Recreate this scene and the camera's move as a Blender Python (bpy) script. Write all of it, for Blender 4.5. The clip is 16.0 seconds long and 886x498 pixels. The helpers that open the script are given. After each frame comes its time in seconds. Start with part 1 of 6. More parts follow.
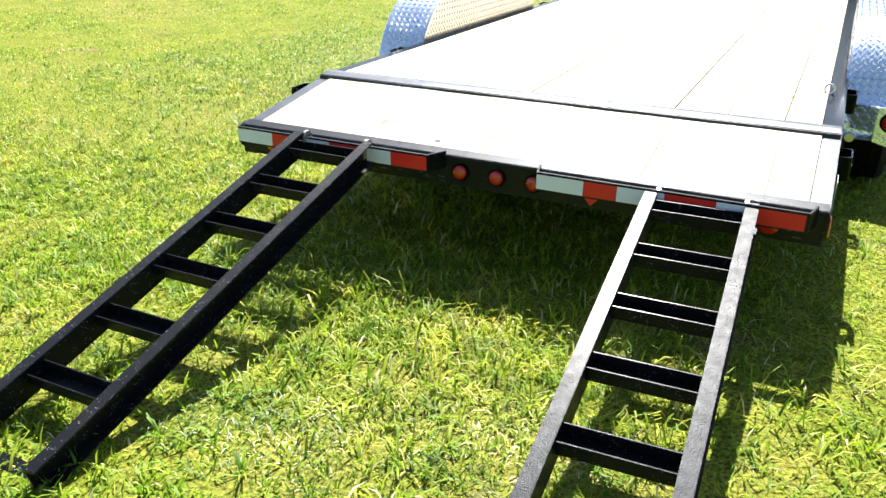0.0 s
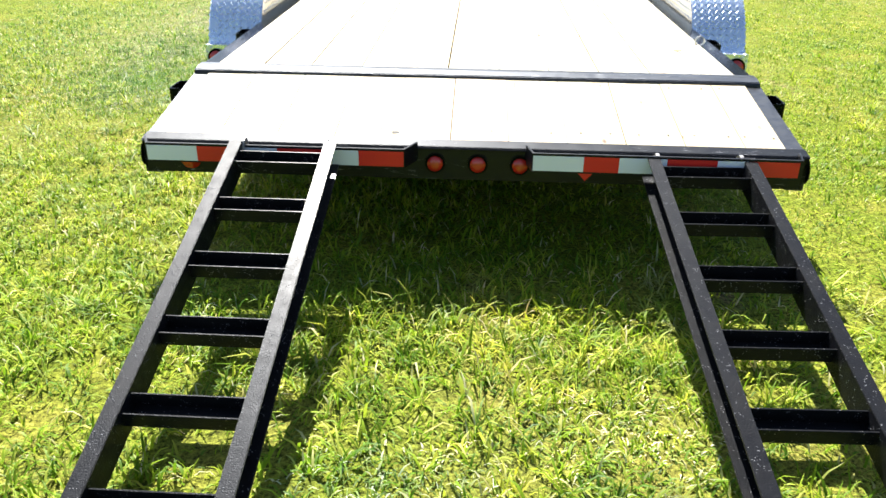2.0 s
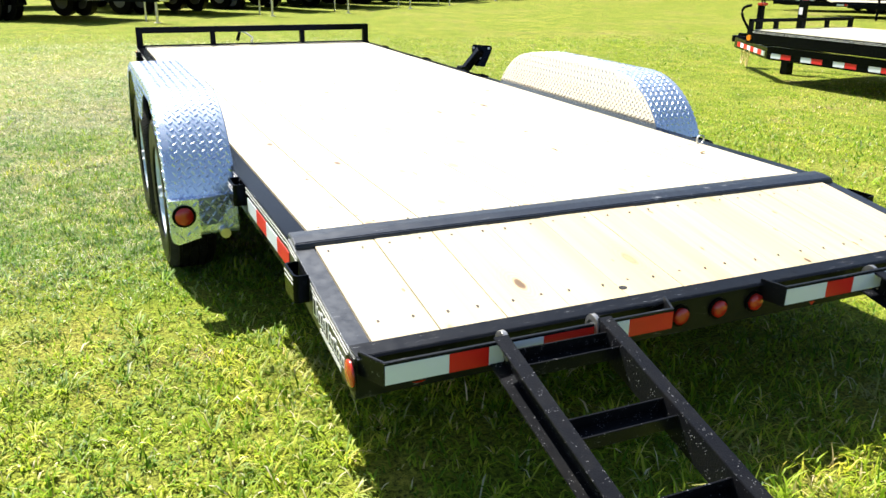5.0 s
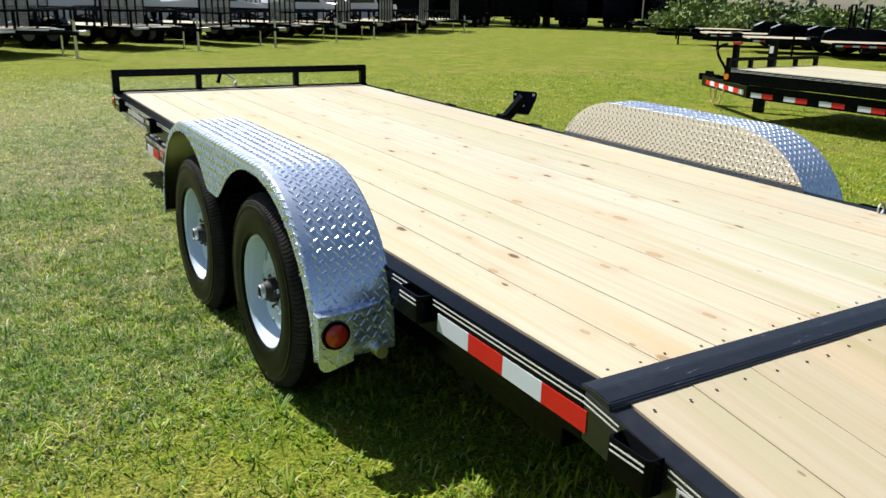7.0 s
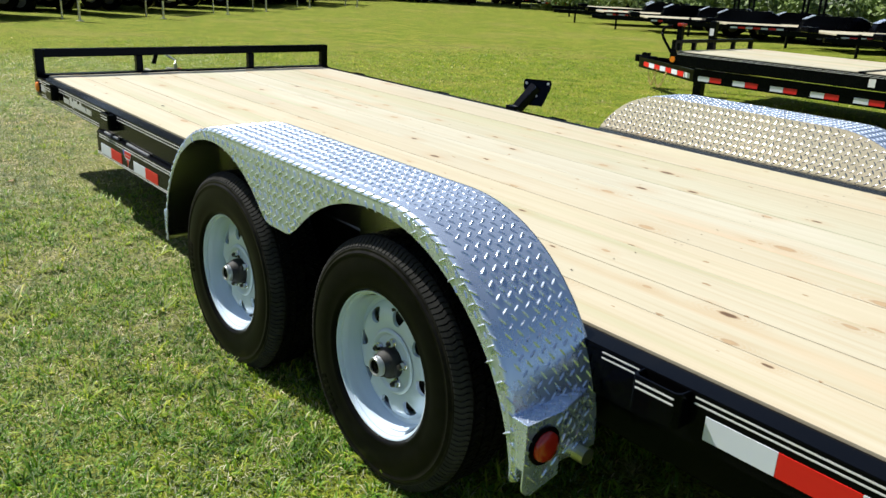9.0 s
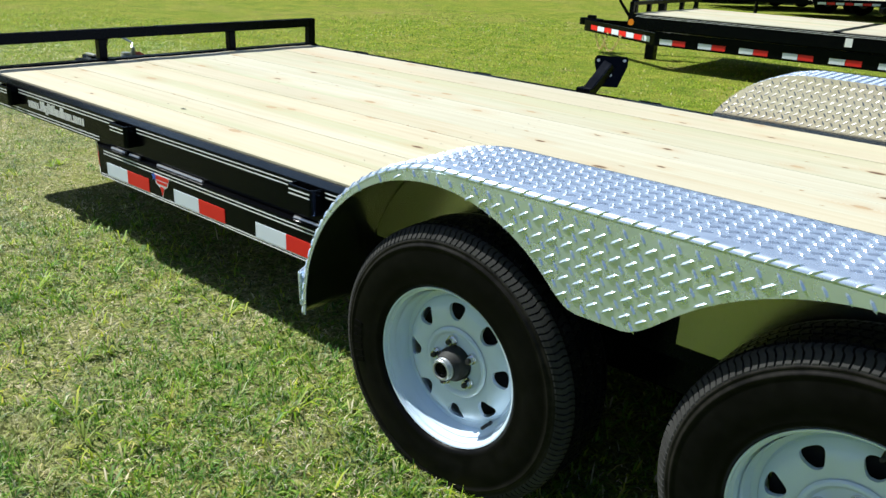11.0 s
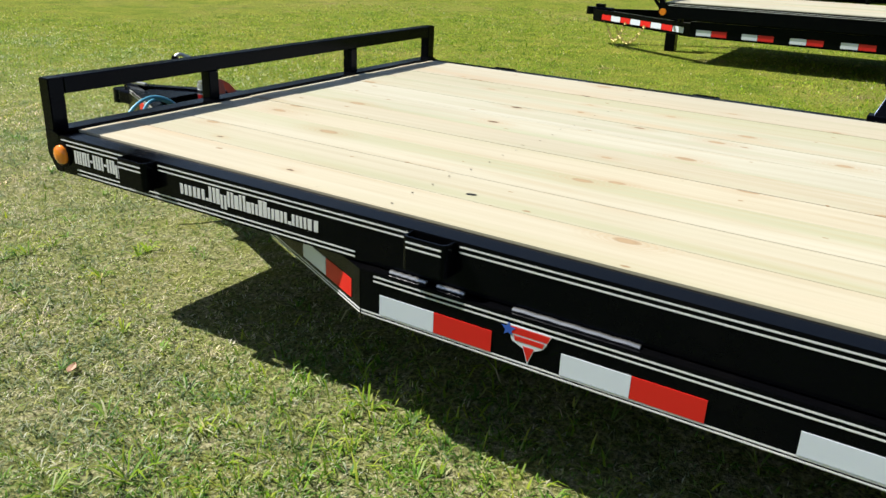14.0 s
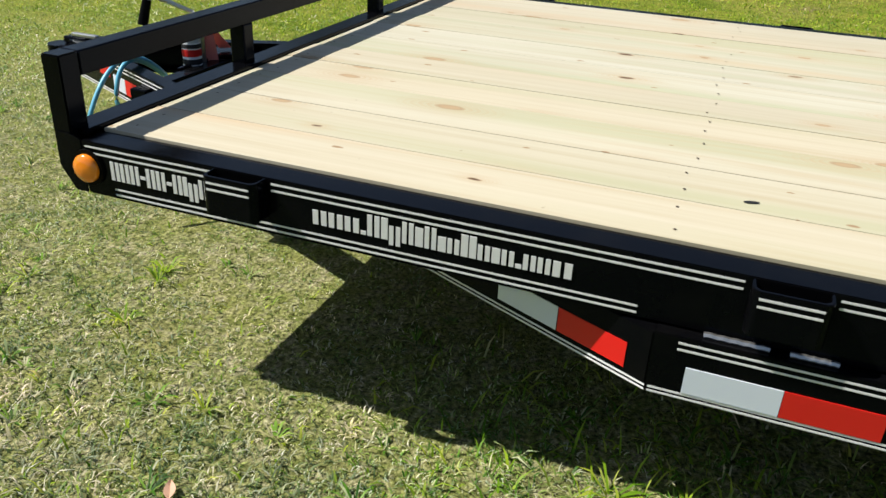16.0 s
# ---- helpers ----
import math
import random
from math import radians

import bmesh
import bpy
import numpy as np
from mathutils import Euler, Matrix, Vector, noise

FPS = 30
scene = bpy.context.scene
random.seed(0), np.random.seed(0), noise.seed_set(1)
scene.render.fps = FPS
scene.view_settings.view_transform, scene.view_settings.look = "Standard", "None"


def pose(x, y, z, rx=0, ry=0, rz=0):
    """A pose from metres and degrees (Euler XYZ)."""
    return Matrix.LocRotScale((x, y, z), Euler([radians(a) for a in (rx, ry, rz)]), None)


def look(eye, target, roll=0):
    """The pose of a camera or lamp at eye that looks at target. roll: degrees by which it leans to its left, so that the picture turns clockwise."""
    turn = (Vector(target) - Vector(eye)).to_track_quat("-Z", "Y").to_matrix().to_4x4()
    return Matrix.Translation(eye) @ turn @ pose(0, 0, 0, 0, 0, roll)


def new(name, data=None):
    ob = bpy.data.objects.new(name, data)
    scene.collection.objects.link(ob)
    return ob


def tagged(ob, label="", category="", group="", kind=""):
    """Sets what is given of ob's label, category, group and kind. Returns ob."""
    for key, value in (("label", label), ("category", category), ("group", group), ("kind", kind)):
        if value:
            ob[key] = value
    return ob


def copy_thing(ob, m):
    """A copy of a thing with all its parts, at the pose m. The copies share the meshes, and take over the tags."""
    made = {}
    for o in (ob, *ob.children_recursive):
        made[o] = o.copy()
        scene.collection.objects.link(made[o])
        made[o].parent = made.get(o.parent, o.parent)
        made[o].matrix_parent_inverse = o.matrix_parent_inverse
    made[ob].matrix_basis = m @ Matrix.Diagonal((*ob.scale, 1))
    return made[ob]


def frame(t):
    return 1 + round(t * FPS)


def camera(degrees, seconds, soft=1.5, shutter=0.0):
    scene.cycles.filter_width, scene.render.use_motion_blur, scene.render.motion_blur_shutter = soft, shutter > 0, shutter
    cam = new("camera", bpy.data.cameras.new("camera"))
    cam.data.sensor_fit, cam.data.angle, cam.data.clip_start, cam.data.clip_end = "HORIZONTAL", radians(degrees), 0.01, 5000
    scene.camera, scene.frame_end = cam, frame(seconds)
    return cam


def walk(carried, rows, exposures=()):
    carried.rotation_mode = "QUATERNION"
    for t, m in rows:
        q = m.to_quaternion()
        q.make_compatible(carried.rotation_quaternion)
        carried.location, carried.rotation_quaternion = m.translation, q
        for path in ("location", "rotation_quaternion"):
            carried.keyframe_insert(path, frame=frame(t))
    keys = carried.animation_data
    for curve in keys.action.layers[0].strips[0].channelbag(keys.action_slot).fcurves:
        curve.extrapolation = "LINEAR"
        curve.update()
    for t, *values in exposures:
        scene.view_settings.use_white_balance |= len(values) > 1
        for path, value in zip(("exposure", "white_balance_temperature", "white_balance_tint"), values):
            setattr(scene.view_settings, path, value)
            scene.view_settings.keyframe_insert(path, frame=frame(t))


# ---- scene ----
cam = camera(57.6, 16.0)
PATH = [
    (0, (0.985, -2.446, 1.215), (0.193, -0.788, 0.426), 0.8),
    (0.5, (0.709, -2.572, 1.201), (0.163, -0.826, 0.391), -0.0),
    (1, (0.487, -2.582, 1.204), (0.084, -0.806, 0.375), 1.2),
    (1.5, (0.254, -2.485, 1.212), (-0.017, -0.711, 0.328), 0.4),
    (2, (0.014, -2.443, 1.21), (-0.058, -0.636, 0.354), 0.9),
    (2.5, (-0.25, -2.396, 1.232), (-0.106, -0.589, 0.388), 1.4),
    (3, (-0.527, -2.211, 1.232), (-0.329, -0.393, 0.423), 1.6),
    (3.5, (-0.796, -2.053, 1.253), (-0.559, -0.212, 0.507), 3.3),
    (3.7, (-0.929, -2.004, 1.239), (-0.635, -0.163, 0.518), 1.7),
    (5.8, (-1.784, -1.19, 1.279), (-0.862, 0.463, 0.633), 2.2),
    (6, (-1.834, -1.06, 1.267), (-0.915, 0.591, 0.613), 1.4),
    (6.5, (-1.918, -0.792, 1.29), (-1.007, 0.874, 0.662), 1.7),
    (7, (-2.098, -0.54, 1.284), (-1.101, 1.09, 0.693), 1.4),
    (7.5, (-2.207, -0.31, 1.273), (-1.123, 1.246, 0.636), 1.8),
    (8, (-2.242, -0.005, 1.282), (-1.143, 1.547, 0.664), 0.9),
    (8.2, (-2.273, 0.077, 1.278), (-1.167, 1.618, 0.645), 2.1),
    (10.3, (-2.514, 1.309, 1.238), (-1.096, 2.565, 0.596), 1.7),
    (10.5, (-2.547, 1.442, 1.23), (-1.117, 2.669, 0.56), 2.6),
    (11, (-2.531, 1.791, 1.211), (-1.098, 2.994, 0.503), 2.4),
    (11.5, (-2.536, 2.106, 1.213), (-1.059, 3.267, 0.526), 2.8),
    (12, (-2.545, 2.439, 1.202), (-1.01, 3.5, 0.482), 1.1),
    (12.5, (-2.485, 2.764, 1.182), (-0.961, 3.826, 0.441), 1.8),
    (13, (-2.464, 3.067, 1.189), (-0.919, 4.107, 0.459), 3.2),
    (13.5, (-2.506, 3.38, 1.19), (-0.917, 4.363, 0.477), 2.2),
    (14, (-2.444, 3.691, 1.169), (-0.865, 4.676, 0.434), 1.9),
    (14.5, (-2.376, 3.977, 1.161), (-0.794, 4.946, 0.413), 2.5),
    (15, (-2.375, 4.258, 1.155), (-0.743, 5.097, 0.359), 0.8),
    (15.5, (-2.319, 4.52, 1.15), (-0.683, 5.277, 0.284), 2.0),
    (16, (-2.227, 4.705, 1.126), (-0.56, 5.334, 0.217), 2.1),
]
walk(cam, [(t, look(eye, target, roll)) for t, eye, target, roll in PATH],
     exposures=[(0, 1.66, 6600, 10), (3.7, 1.64, 6620, 10), (5.8, 1.36, 6620, 10), (6.4, 1.06, 6600, 10), (7.0, 0.66, 6500, 11), (8.0, 0.58, 6560, 11), (10.3, 0.68, 6240, 6),
                (11.0, 0.72, 6140, 5), (11.5, 0.90, 6090, 3), (12.2, 0.82, 6120, 4), (13.0, 0.72, 6240, 7), (14.0, 0.62, 6460, 9), (16.0, 0.58, 6500, 10)])

# ---- world, sun, exposure ----
SUN_DIR = Vector((-0.21, 0.78, 1.0)).normalized()
world = bpy.data.worlds.new("sky")
scene.world = world
world.use_nodes = True
wn = world.node_tree
sky = wn.nodes.new("ShaderNodeTexSky")
sky.sky_type = "NISHITA"
sky.sun_disc = False
sky.sun_elevation = math.asin(SUN_DIR.z)
sky.sun_rotation = math.atan2(SUN_DIR.x, SUN_DIR.y)
bg = wn.nodes["Background"]
bg.inputs["Strength"].default_value = 0.060
wn.links.new(sky.outputs["Color"], bg.inputs["Color"])
sun_data = bpy.data.lights.new("sun", "SUN")
sun_data.energy = 5.0
sun_data.angle = radians(0.55)
sun_data.color = (1.0, 0.965, 0.90)
sun = new("sun", sun_data)
sun.matrix_world = look(SUN_DIR * 30, (0, 0, 0))


# ---- materials ----
def mat(name, color=(0.5, 0.5, 0.5), rough=0.5, metal=0.0, coat=0.0):
    m = bpy.data.materials.new(name)
    m.use_nodes = True
    b = m.node_tree.nodes["Principled BSDF"]
    b.inputs["Base Color"].default_value = (*color, 1)
    b.inputs["Roughness"].default_value = rough
    b.inputs["Metallic"].default_value = metal
    b.inputs["Coat Weight"].default_value = coat
    return m, m.node_tree, b


def nd(nt, kind, **sets):
    n = nt.nodes.new("ShaderNode" + kind)
    for k, v in sets.items():
        n.inputs[k.replace("_", " ")].default_value = v
    return n


def ramp(nt, src, stops):
    r = nt.nodes.new("ShaderNodeValToRGB")
    els = r.color_ramp.elements
    while len(els) < len(stops):
        els.new(0.5)
    for e, (p, c) in zip(els, stops):
        e.position = p
        e.color = (*c, 1) if len(c) == 3 else c
    nt.links.new(src, r.inputs["Fac"])
    return r.outputs["Color"]


def grey(v):
    return (v, v, v)


def lie(x):
    """Height of the field: it falls gently away towards the neighbouring trailer."""
    t = min(max((x - 2.6) / 3.6, 0.0), 1.0)
    return -0.08 * t * t * (3 - 2 * t)


def mix(nt, fac, a, b, mode="MIX"):
    n = nt.nodes.new("ShaderNodeMix")
    n.data_type = "RGBA"
    n.blend_type = mode
    for sock, val in ((n.inputs[0], fac), (n.inputs[6], a), (n.inputs[7], b)):
        if hasattr(val, "is_linked"):
            nt.links.new(val, sock)
        elif isinstance(val, (int, float)):
            sock.default_value = val
        else:
            sock.default_value = (*val, 1)
    return n.outputs[2]


def coords(nt, scale=(1, 1, 1), which="Object", shift=False):
    tc = nt.nodes.new("ShaderNodeTexCoord")
    mp = nt.nodes.new("ShaderNodeMapping")
    mp.inputs["Scale"].default_value = scale
    src = tc.outputs[which]
    if shift:
        oi = nt.nodes.new("ShaderNodeObjectInfo")
        mul = nt.nodes.new("ShaderNodeVectorMath")
        mul.operation = "MULTIPLY"
        mul.inputs[1].default_value = (37.0, 91.0, 53.0)
        nt.links.new(oi.outputs["Random"], mul.inputs[0])
        add = nt.nodes.new("ShaderNodeVectorMath")
        nt.links.new(src, add.inputs[0])
        nt.links.new(mul.outputs[0], add.inputs[1])
        src = add.outputs[0]
    nt.links.new(src, mp.inputs["Vector"])
    return mp.outputs["Vector"]


def noise_tex(nt, vec, scale, detail=4.0, rough=0.55, dist=0.0):
    n = nd(nt, "TexNoise", Scale=scale, Detail=detail, Roughness=rough, Distortion=dist)
    nt.links.new(vec, n.inputs["Vector"])
    return n.outputs["Fac"]


def bump(nt, b, height, strength=0.3, distance=0.002):
    n = nd(nt, "Bump", Strength=strength, Distance=distance)
    nt.links.new(height, n.inputs["Height"])
    nt.links.new(n.outputs["Normal"], b.inputs["Normal"])


def make_black(name, base=0.0018, rough=0.18, droplets=False, scraped=False, sheen=1.0):
    m, nt, b = mat(name, grey(base), rough, 0.0, 0.0)
    b.inputs["Specular IOR Level"].default_value = 0.11
    b.inputs["Specular Tint"].default_value = (0.40, 0.55, 1.0, 1)
    v = coords(nt)
    dust = noise_tex(nt, v, 9.0, 6.0, 0.65)
    col = ramp(nt, dust, ((0.50, (base, base * 1.05, base * 1.3)), (0.80, (base * 2.2, base * 2.1, base * 2.0))))
    r = ramp(nt, noise_tex(nt, v, 30.0, 3.0), ((0.3, grey(rough * 0.85)), (0.75, grey(rough * 1.25))))
    if scraped:
        sv = nd(nt, "Mapping")
        sv.inputs["Scale"].default_value = (1.0, 6.0, 6.0)
        nt.links.new(v, sv.inputs["Vector"])
        s1 = ramp(nt, noise_tex(nt, sv.outputs[0], 16.0, 6.0, 0.75), ((0.60, grey(0)), (0.68, grey(1))))
        s2 = ramp(nt, noise_tex(nt, v, 3.0, 3.0), ((0.42, grey(0)), (0.60, grey(1))))
        scr = mix(nt, 1.0, s1, s2, "MULTIPLY")
        col = mix(nt, scr, col, (0.26, 0.265, 0.28))
        b.inputs["Specular IOR Level"].default_value = 0.7 * sheen
        b.inputs["Specular Tint"].default_value = (0.75, 0.85, 1.0, 1)
        b.inputs["Coat Weight"].default_value = 0.3 * sheen
        b.inputs["Coat Roughness"].default_value = 0.22
    if droplets:
        vo = nd(nt, "TexVoronoi", Scale=170.0)
        nt.links.new(v, vo.inputs["Vector"])
        d = ramp(nt, vo.outputs["Distance"], ((0.0, grey(1)), (0.30, grey(0))))
        pick = ramp(nt, noise_tex(nt, v, 45.0, 2.0), ((0.54, grey(0)), (0.60, grey(1))))
        drops = mix(nt, 1.0, d, pick, "MULTIPLY")
        col = mix(nt, drops, col, (0.40, 0.41, 0.43))
        r = mix(nt, drops, r, grey(0.12))
        grit = mix(nt, 0.35, drops, noise_tex(nt, v, 260.0, 2.0), "ADD")
        bump(nt, b, grit, 0.9, 0.0025)
        b.inputs["Specular Tint"].default_value = (0.8, 0.88, 1, 1)
        b.inputs["Specular IOR Level"].default_value = 0.13
        b.inputs["Coat Weight"].default_value = 0.05
        b.inputs["Coat Roughness"].default_value = 0.2
    else:
        bump(nt, b, noise_tex(nt, v, 140.0, 2.0), 0.06, 0.001)
    nt.links.new(col, b.inputs["Base Color"])
    nt.links.new(r, b.inputs["Roughness"])
    return m


BLACK = make_black("black_powder_coat")
WET_BLACK = make_black("wet_black_paint", 0.006, 0.40, True)
SCUFFED = make_black("scuffed_black_paint", 0.006, 0.38, scraped=True)
DULL_BLACK = make_black("dull_scuffed_black_paint", 0.004, 0.38, scraped=True, sheen=0.3)


def mapped(nt, src, a, b):
    n = nt.nodes.new("ShaderNodeMapRange")
    n.inputs["From Min"].default_value = a
    n.inputs["From Max"].default_value = b
    nt.links.new(src, n.inputs["Value"])
    return n.outputs["Result"]


def scaled(nt, vec, scale):
    n = nd(nt, "Mapping")
    n.inputs["Scale"].default_value = scale
    nt.links.new(vec, n.inputs["Vector"])
    return n.outputs[0]


def maths(nt, op, a, b=0.0, c=0.0):
    n = nt.nodes.new("ShaderNodeMath")
    n.operation = op
    for sock, val in zip(n.inputs, (a, b, c)):
        if hasattr(val, "is_linked"):
            nt.links.new(val, sock)
        else:
            sock.default_value = val
    return n.outputs[0]


def knots(nt, v, cells, share, core, halo):
    """Scattered pine knots: masks for the dark heart, its rim, and the swirl of grain round it."""
    wn_ = nd(nt, "TexNoise", Scale=26.0, Detail=2.0)
    nt.links.new(v, wn_.inputs["Vector"])
    wob = nt.nodes.new("ShaderNodeVectorMath")
    wob.operation = "MULTIPLY_ADD"
    nt.links.new(wn_.outputs["Color"], wob.inputs[0])
    wob.inputs[1].default_value = (0.010, 0.020, 0.0)
    nt.links.new(v, wob.inputs[2])
    vo = nd(nt, "TexVoronoi", Scale=1.0, Randomness=0.9)
    vo.voronoi_dimensions = "2D"
    nt.links.new(scaled(nt, wob.outputs[0], (*cells, 0.0)), vo.inputs["Vector"])
    pick = nt.nodes.new("ShaderNodeSeparateColor")
    nt.links.new(vo.outputs["Color"], pick.inputs[0])
    size = maths(nt, "MULTIPLY_ADD", pick.outputs[1], 0.9, 0.45)
    d = maths(nt, "DIVIDE", vo.outputs["Distance"], size)
    few = ramp(nt, pick.outputs[0], ((1.0 - share, grey(0)), (1.0 - share + 0.01, grey(1))))
    heart = mix(nt, 1.0, ramp(nt, d, ((core * 0.80, grey(1)), (core, grey(0)))), few, "MULTIPLY")
    rim = mix(nt, 1.0, ramp(nt, d, ((core * 0.62, grey(0)), (core * 0.85, grey(1)), (core, grey(0.9)), (core * 1.25, grey(0)))), few, "MULTIPLY")
    swirl = mix(nt, 1.0, ramp(nt, d, ((core, grey(0.75)), (halo * 0.55, grey(0.40)), (halo, grey(0)))), few, "MULTIPLY")
    black = ramp(nt, pick.outputs[2], ((0.74, grey(0)), (0.78, grey(0.9))))
    return heart, rim, swirl, black, d


def make_wood(name, warm=(1.0, 1.0, 1.0)):
    m, nt, b = mat(name, (0.6, 0.45, 0.27), 0.62)
    v = coords(nt, (1, 1, 1), shift=True)
    grain = noise_tex(nt, scaled(nt, v, (24, 0.55, 10)), 1.6, 6.0, 0.62, 0.5)
    broad = noise_tex(nt, scaled(nt, v, (3.4, 0.16, 4)), 1.0, 3.0, 0.50, 0.35)
    col = ramp(nt, grain, ((0.26, (0.430, 0.385, 0.280)), (0.5, (0.478, 0.448, 0.352)), (0.74, (0.510, 0.486, 0.402))))
    # treated-pine tints: long greenish and orange-pink streaks of heartwood
    green = ramp(nt, broad, ((0.54, grey(0)), (0.63, grey(0.60))))
    col = mix(nt, green, col, (0.375, 0.385, 0.245))
    pink = ramp(nt, broad, ((0.31, grey(0.55)), (0.42, grey(0.0))))
    col = mix(nt, pink, col, (0.520, 0.350, 0.205))
    heart, rim, swirl, black, d = knots(nt, v, (5.4, 2.5), 0.62, 0.062, 0.32)
    # flat-sawn figure: long wavering lines, crowded round the knots
    wmap = scaled(nt, v, (1.0, 0.06, 1.0))
    wv = nd(nt, "TexWave", Scale=7.0, Distortion=10.0, Detail=2.0)
    wv.inputs["Detail Scale"].default_value = 1.6
    nt.links.new(wmap, wv.inputs["Vector"])
    line = ramp(nt, wv.outputs["Fac"], ((0.62, grey(0)), (0.98, grey(0.20))))
    where = ramp(nt, noise_tex(nt, scaled(nt, v, (4.5, 0.30, 4)), 2.3, 2.0), ((0.48, grey(0.05)), (0.62, grey(1))))
    col = mix(nt, mix(nt, 1.0, line, where, "MULTIPLY"), col, (0.42, 0.315, 0.180))
    oi = nt.nodes.new("ShaderNodeObjectInfo")
    tone = ramp(nt, oi.outputs["Random"], ((0.0, (0.97, 0.93, 0.86)), (0.25, (1.02, 1.02, 1.01)), (0.5, (0.94, 0.95, 0.89)), (0.75, (1.03, 0.97, 0.88)), (1.0, (1.0, 1.01, 0.98))))
    col = mix(nt, 1.0, col, tone, "MULTIPLY")
    col = mix(nt, 1.0, col, warm, "MULTIPLY")
    rings = ramp(nt, maths(nt, "FRACT", maths(nt, "MULTIPLY", d, 26.0)), ((0.35, grey(0.25)), (0.75, grey(0.85))))
    col = mix(nt, mix(nt, 1.0, swirl, rings, "MULTIPLY"), col, (0.430, 0.310, 0.180))
    col = mix(nt, mix(nt, 1.0, heart, (0.85, 0.85, 0.85), "MULTIPLY"), col, (0.38, 0.26, 0.140))
    col = mix(nt, mix(nt, 1.0, heart, black, "MULTIPLY"), col, (0.085, 0.045, 0.022))
    col = mix(nt, mix(nt, 1.0, rim, (0.45, 0.45, 0.45), "MULTIPLY"), col, (0.26, 0.165, 0.085))
    # pin knots and grime specks
    h2, r2, s2, b2, d2 = knots(nt, scaled(nt, v, (1.0, 1.0, 1.0)), (9.0, 4.0), 0.22, 0.045, 0.16)
    col = mix(nt, h2, col, (0.29, 0.19, 0.10))
    sp = ramp(nt, noise_tex(nt, v, 34.0, 2.0), ((0.75, grey(0)), (0.81, grey(0.6))))
    col = mix(nt, sp, col, (0.20, 0.14, 0.09))
    nt.links.new(col, b.inputs["Base Color"])
    r = ramp(nt, noise_tex(nt, v, 1.1, 2.0), ((0.3, grey(0.5)), (0.7, grey(0.7))))
    nt.links.new(r, b.inputs["Roughness"])
    bump(nt, b, grain, 0.25, 0.0015)
    return m


WOOD = make_wood("treated_pine")
WOOD_TAIL = make_wood("tan_treated_pine", (0.99, 0.91, 0.84))


def make_alu(name, dull=1.0):
    m, nt, b = mat(name, (0.80, 0.81, 0.83), 0.2, 0.80)
    v = coords(nt)
    r = ramp(nt, noise_tex(nt, v, 14.0, 5.0, 0.7), ((0.3, grey(0.22 * dull)), (0.75, grey(0.34 * dull))))
    nt.links.new(r, b.inputs["Roughness"])
    # blue in the base colour stands in for the reflected sky
    col = ramp(nt, noise_tex(nt, v, 5.0, 4.0), ((0.3, (0.64, 0.74, 0.90)), (0.7, (0.72, 0.82, 0.98))))
    nt.links.new(col, b.inputs["Base Color"])
    oxide = ramp(nt, noise_tex(nt, v, 8.0, 5.0, 0.7), ((0.3, grey(0.70)), (0.7, grey(0.80))))
    nt.links.new(oxide, b.inputs["Metallic"])
    bump(nt, b, noise_tex(nt, v, 11.0, 2.0), 0.10, 0.004)
    return m


# fender insides: base colour darkened to stand in for the shade under the arches
MILL = mat("shaded_mill_aluminium", (0.33, 0.33, 0.28), 0.26, 1.0)[0]
ALU = make_alu("sky_tinted_aluminium")
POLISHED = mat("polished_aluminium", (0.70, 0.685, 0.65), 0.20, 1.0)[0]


def make_rubber(name, k=1.0, dust=0.0, gloss=0.04, ring=None):
    m, nt, b = mat(name, grey(0.006), 0.32)
    b.inputs["Specular IOR Level"].default_value = gloss
    v = coords(nt)
    col = ramp(nt, noise_tex(nt, v, 25.0, 5.0), ((0.4, grey(0.0024 * k)), (0.85, (0.0066 * k, 0.0064 * k, 0.0064 * k))))
    if dust:
        where = ramp(nt, noise_tex(nt, v, 6.0, 5.0, 0.7), ((0.3, grey(dust * 0.5)), (0.7, grey(dust))))
        col = mix(nt, where, col, (0.22, 0.218, 0.21))
        b.inputs["Roughness"].default_value = 0.9
    if ring:
        # road dust clinging to the outer sidewall
        flat = scaled(nt, v, (0.0, 1.0, 1.0))
        far = nt.nodes.new("ShaderNodeVectorMath")
        far.operation = "LENGTH"
        nt.links.new(flat, far.inputs[0])
        band = ramp(nt, mapped(nt, far.outputs["Value"], ring - 0.02, ring + 0.02), ((0.25, grey(0)), (0.75, grey(0.11))))
        spots = ramp(nt, noise_tex(nt, v, 18.0, 6.0, 0.7), ((0.35, grey(0.15)), (0.65, grey(1.0))))
        col = mix(nt, mix(nt, 1.0, band, spots, "MULTIPLY"), col, (0.20, 0.18, 0.155))
    nt.links.new(col, b.inputs["Base Color"])
    bump(nt, b, noise_tex(nt, v, 160.0, 2.0), 0.15, 0.001)
    return m


SIDEWALL = make_rubber("tyre_sidewall", gloss=0.07, ring=0.302)
RUBBER = make_rubber("tyre_rubber")
# inner tread rows coloured dark as fender shade, dusty shoulder coloured lighter as lit
TREAD = make_rubber("shaded_tread_rubber", 2.5)
LIT_DUSTY = make_rubber("lit_dusty_tread_rubber", 3.0, 0.18)
WHITE = mat("white_wheel_paint", (0.60, 0.71, 0.84), 0.30, 0.0, 0.4)[0]
STRIPE = mat("white_vinyl", (0.68, 0.68, 0.68), 0.4)[0]
TAPE_W = mat("white_reflective_tape", (0.66, 0.71, 0.79), 0.40, 0.0, 0.1)[0]
TAPE_R = mat("red_reflective_tape", (0.62, 0.009, 0.007), 0.45, 0.0, 0.0)[0]
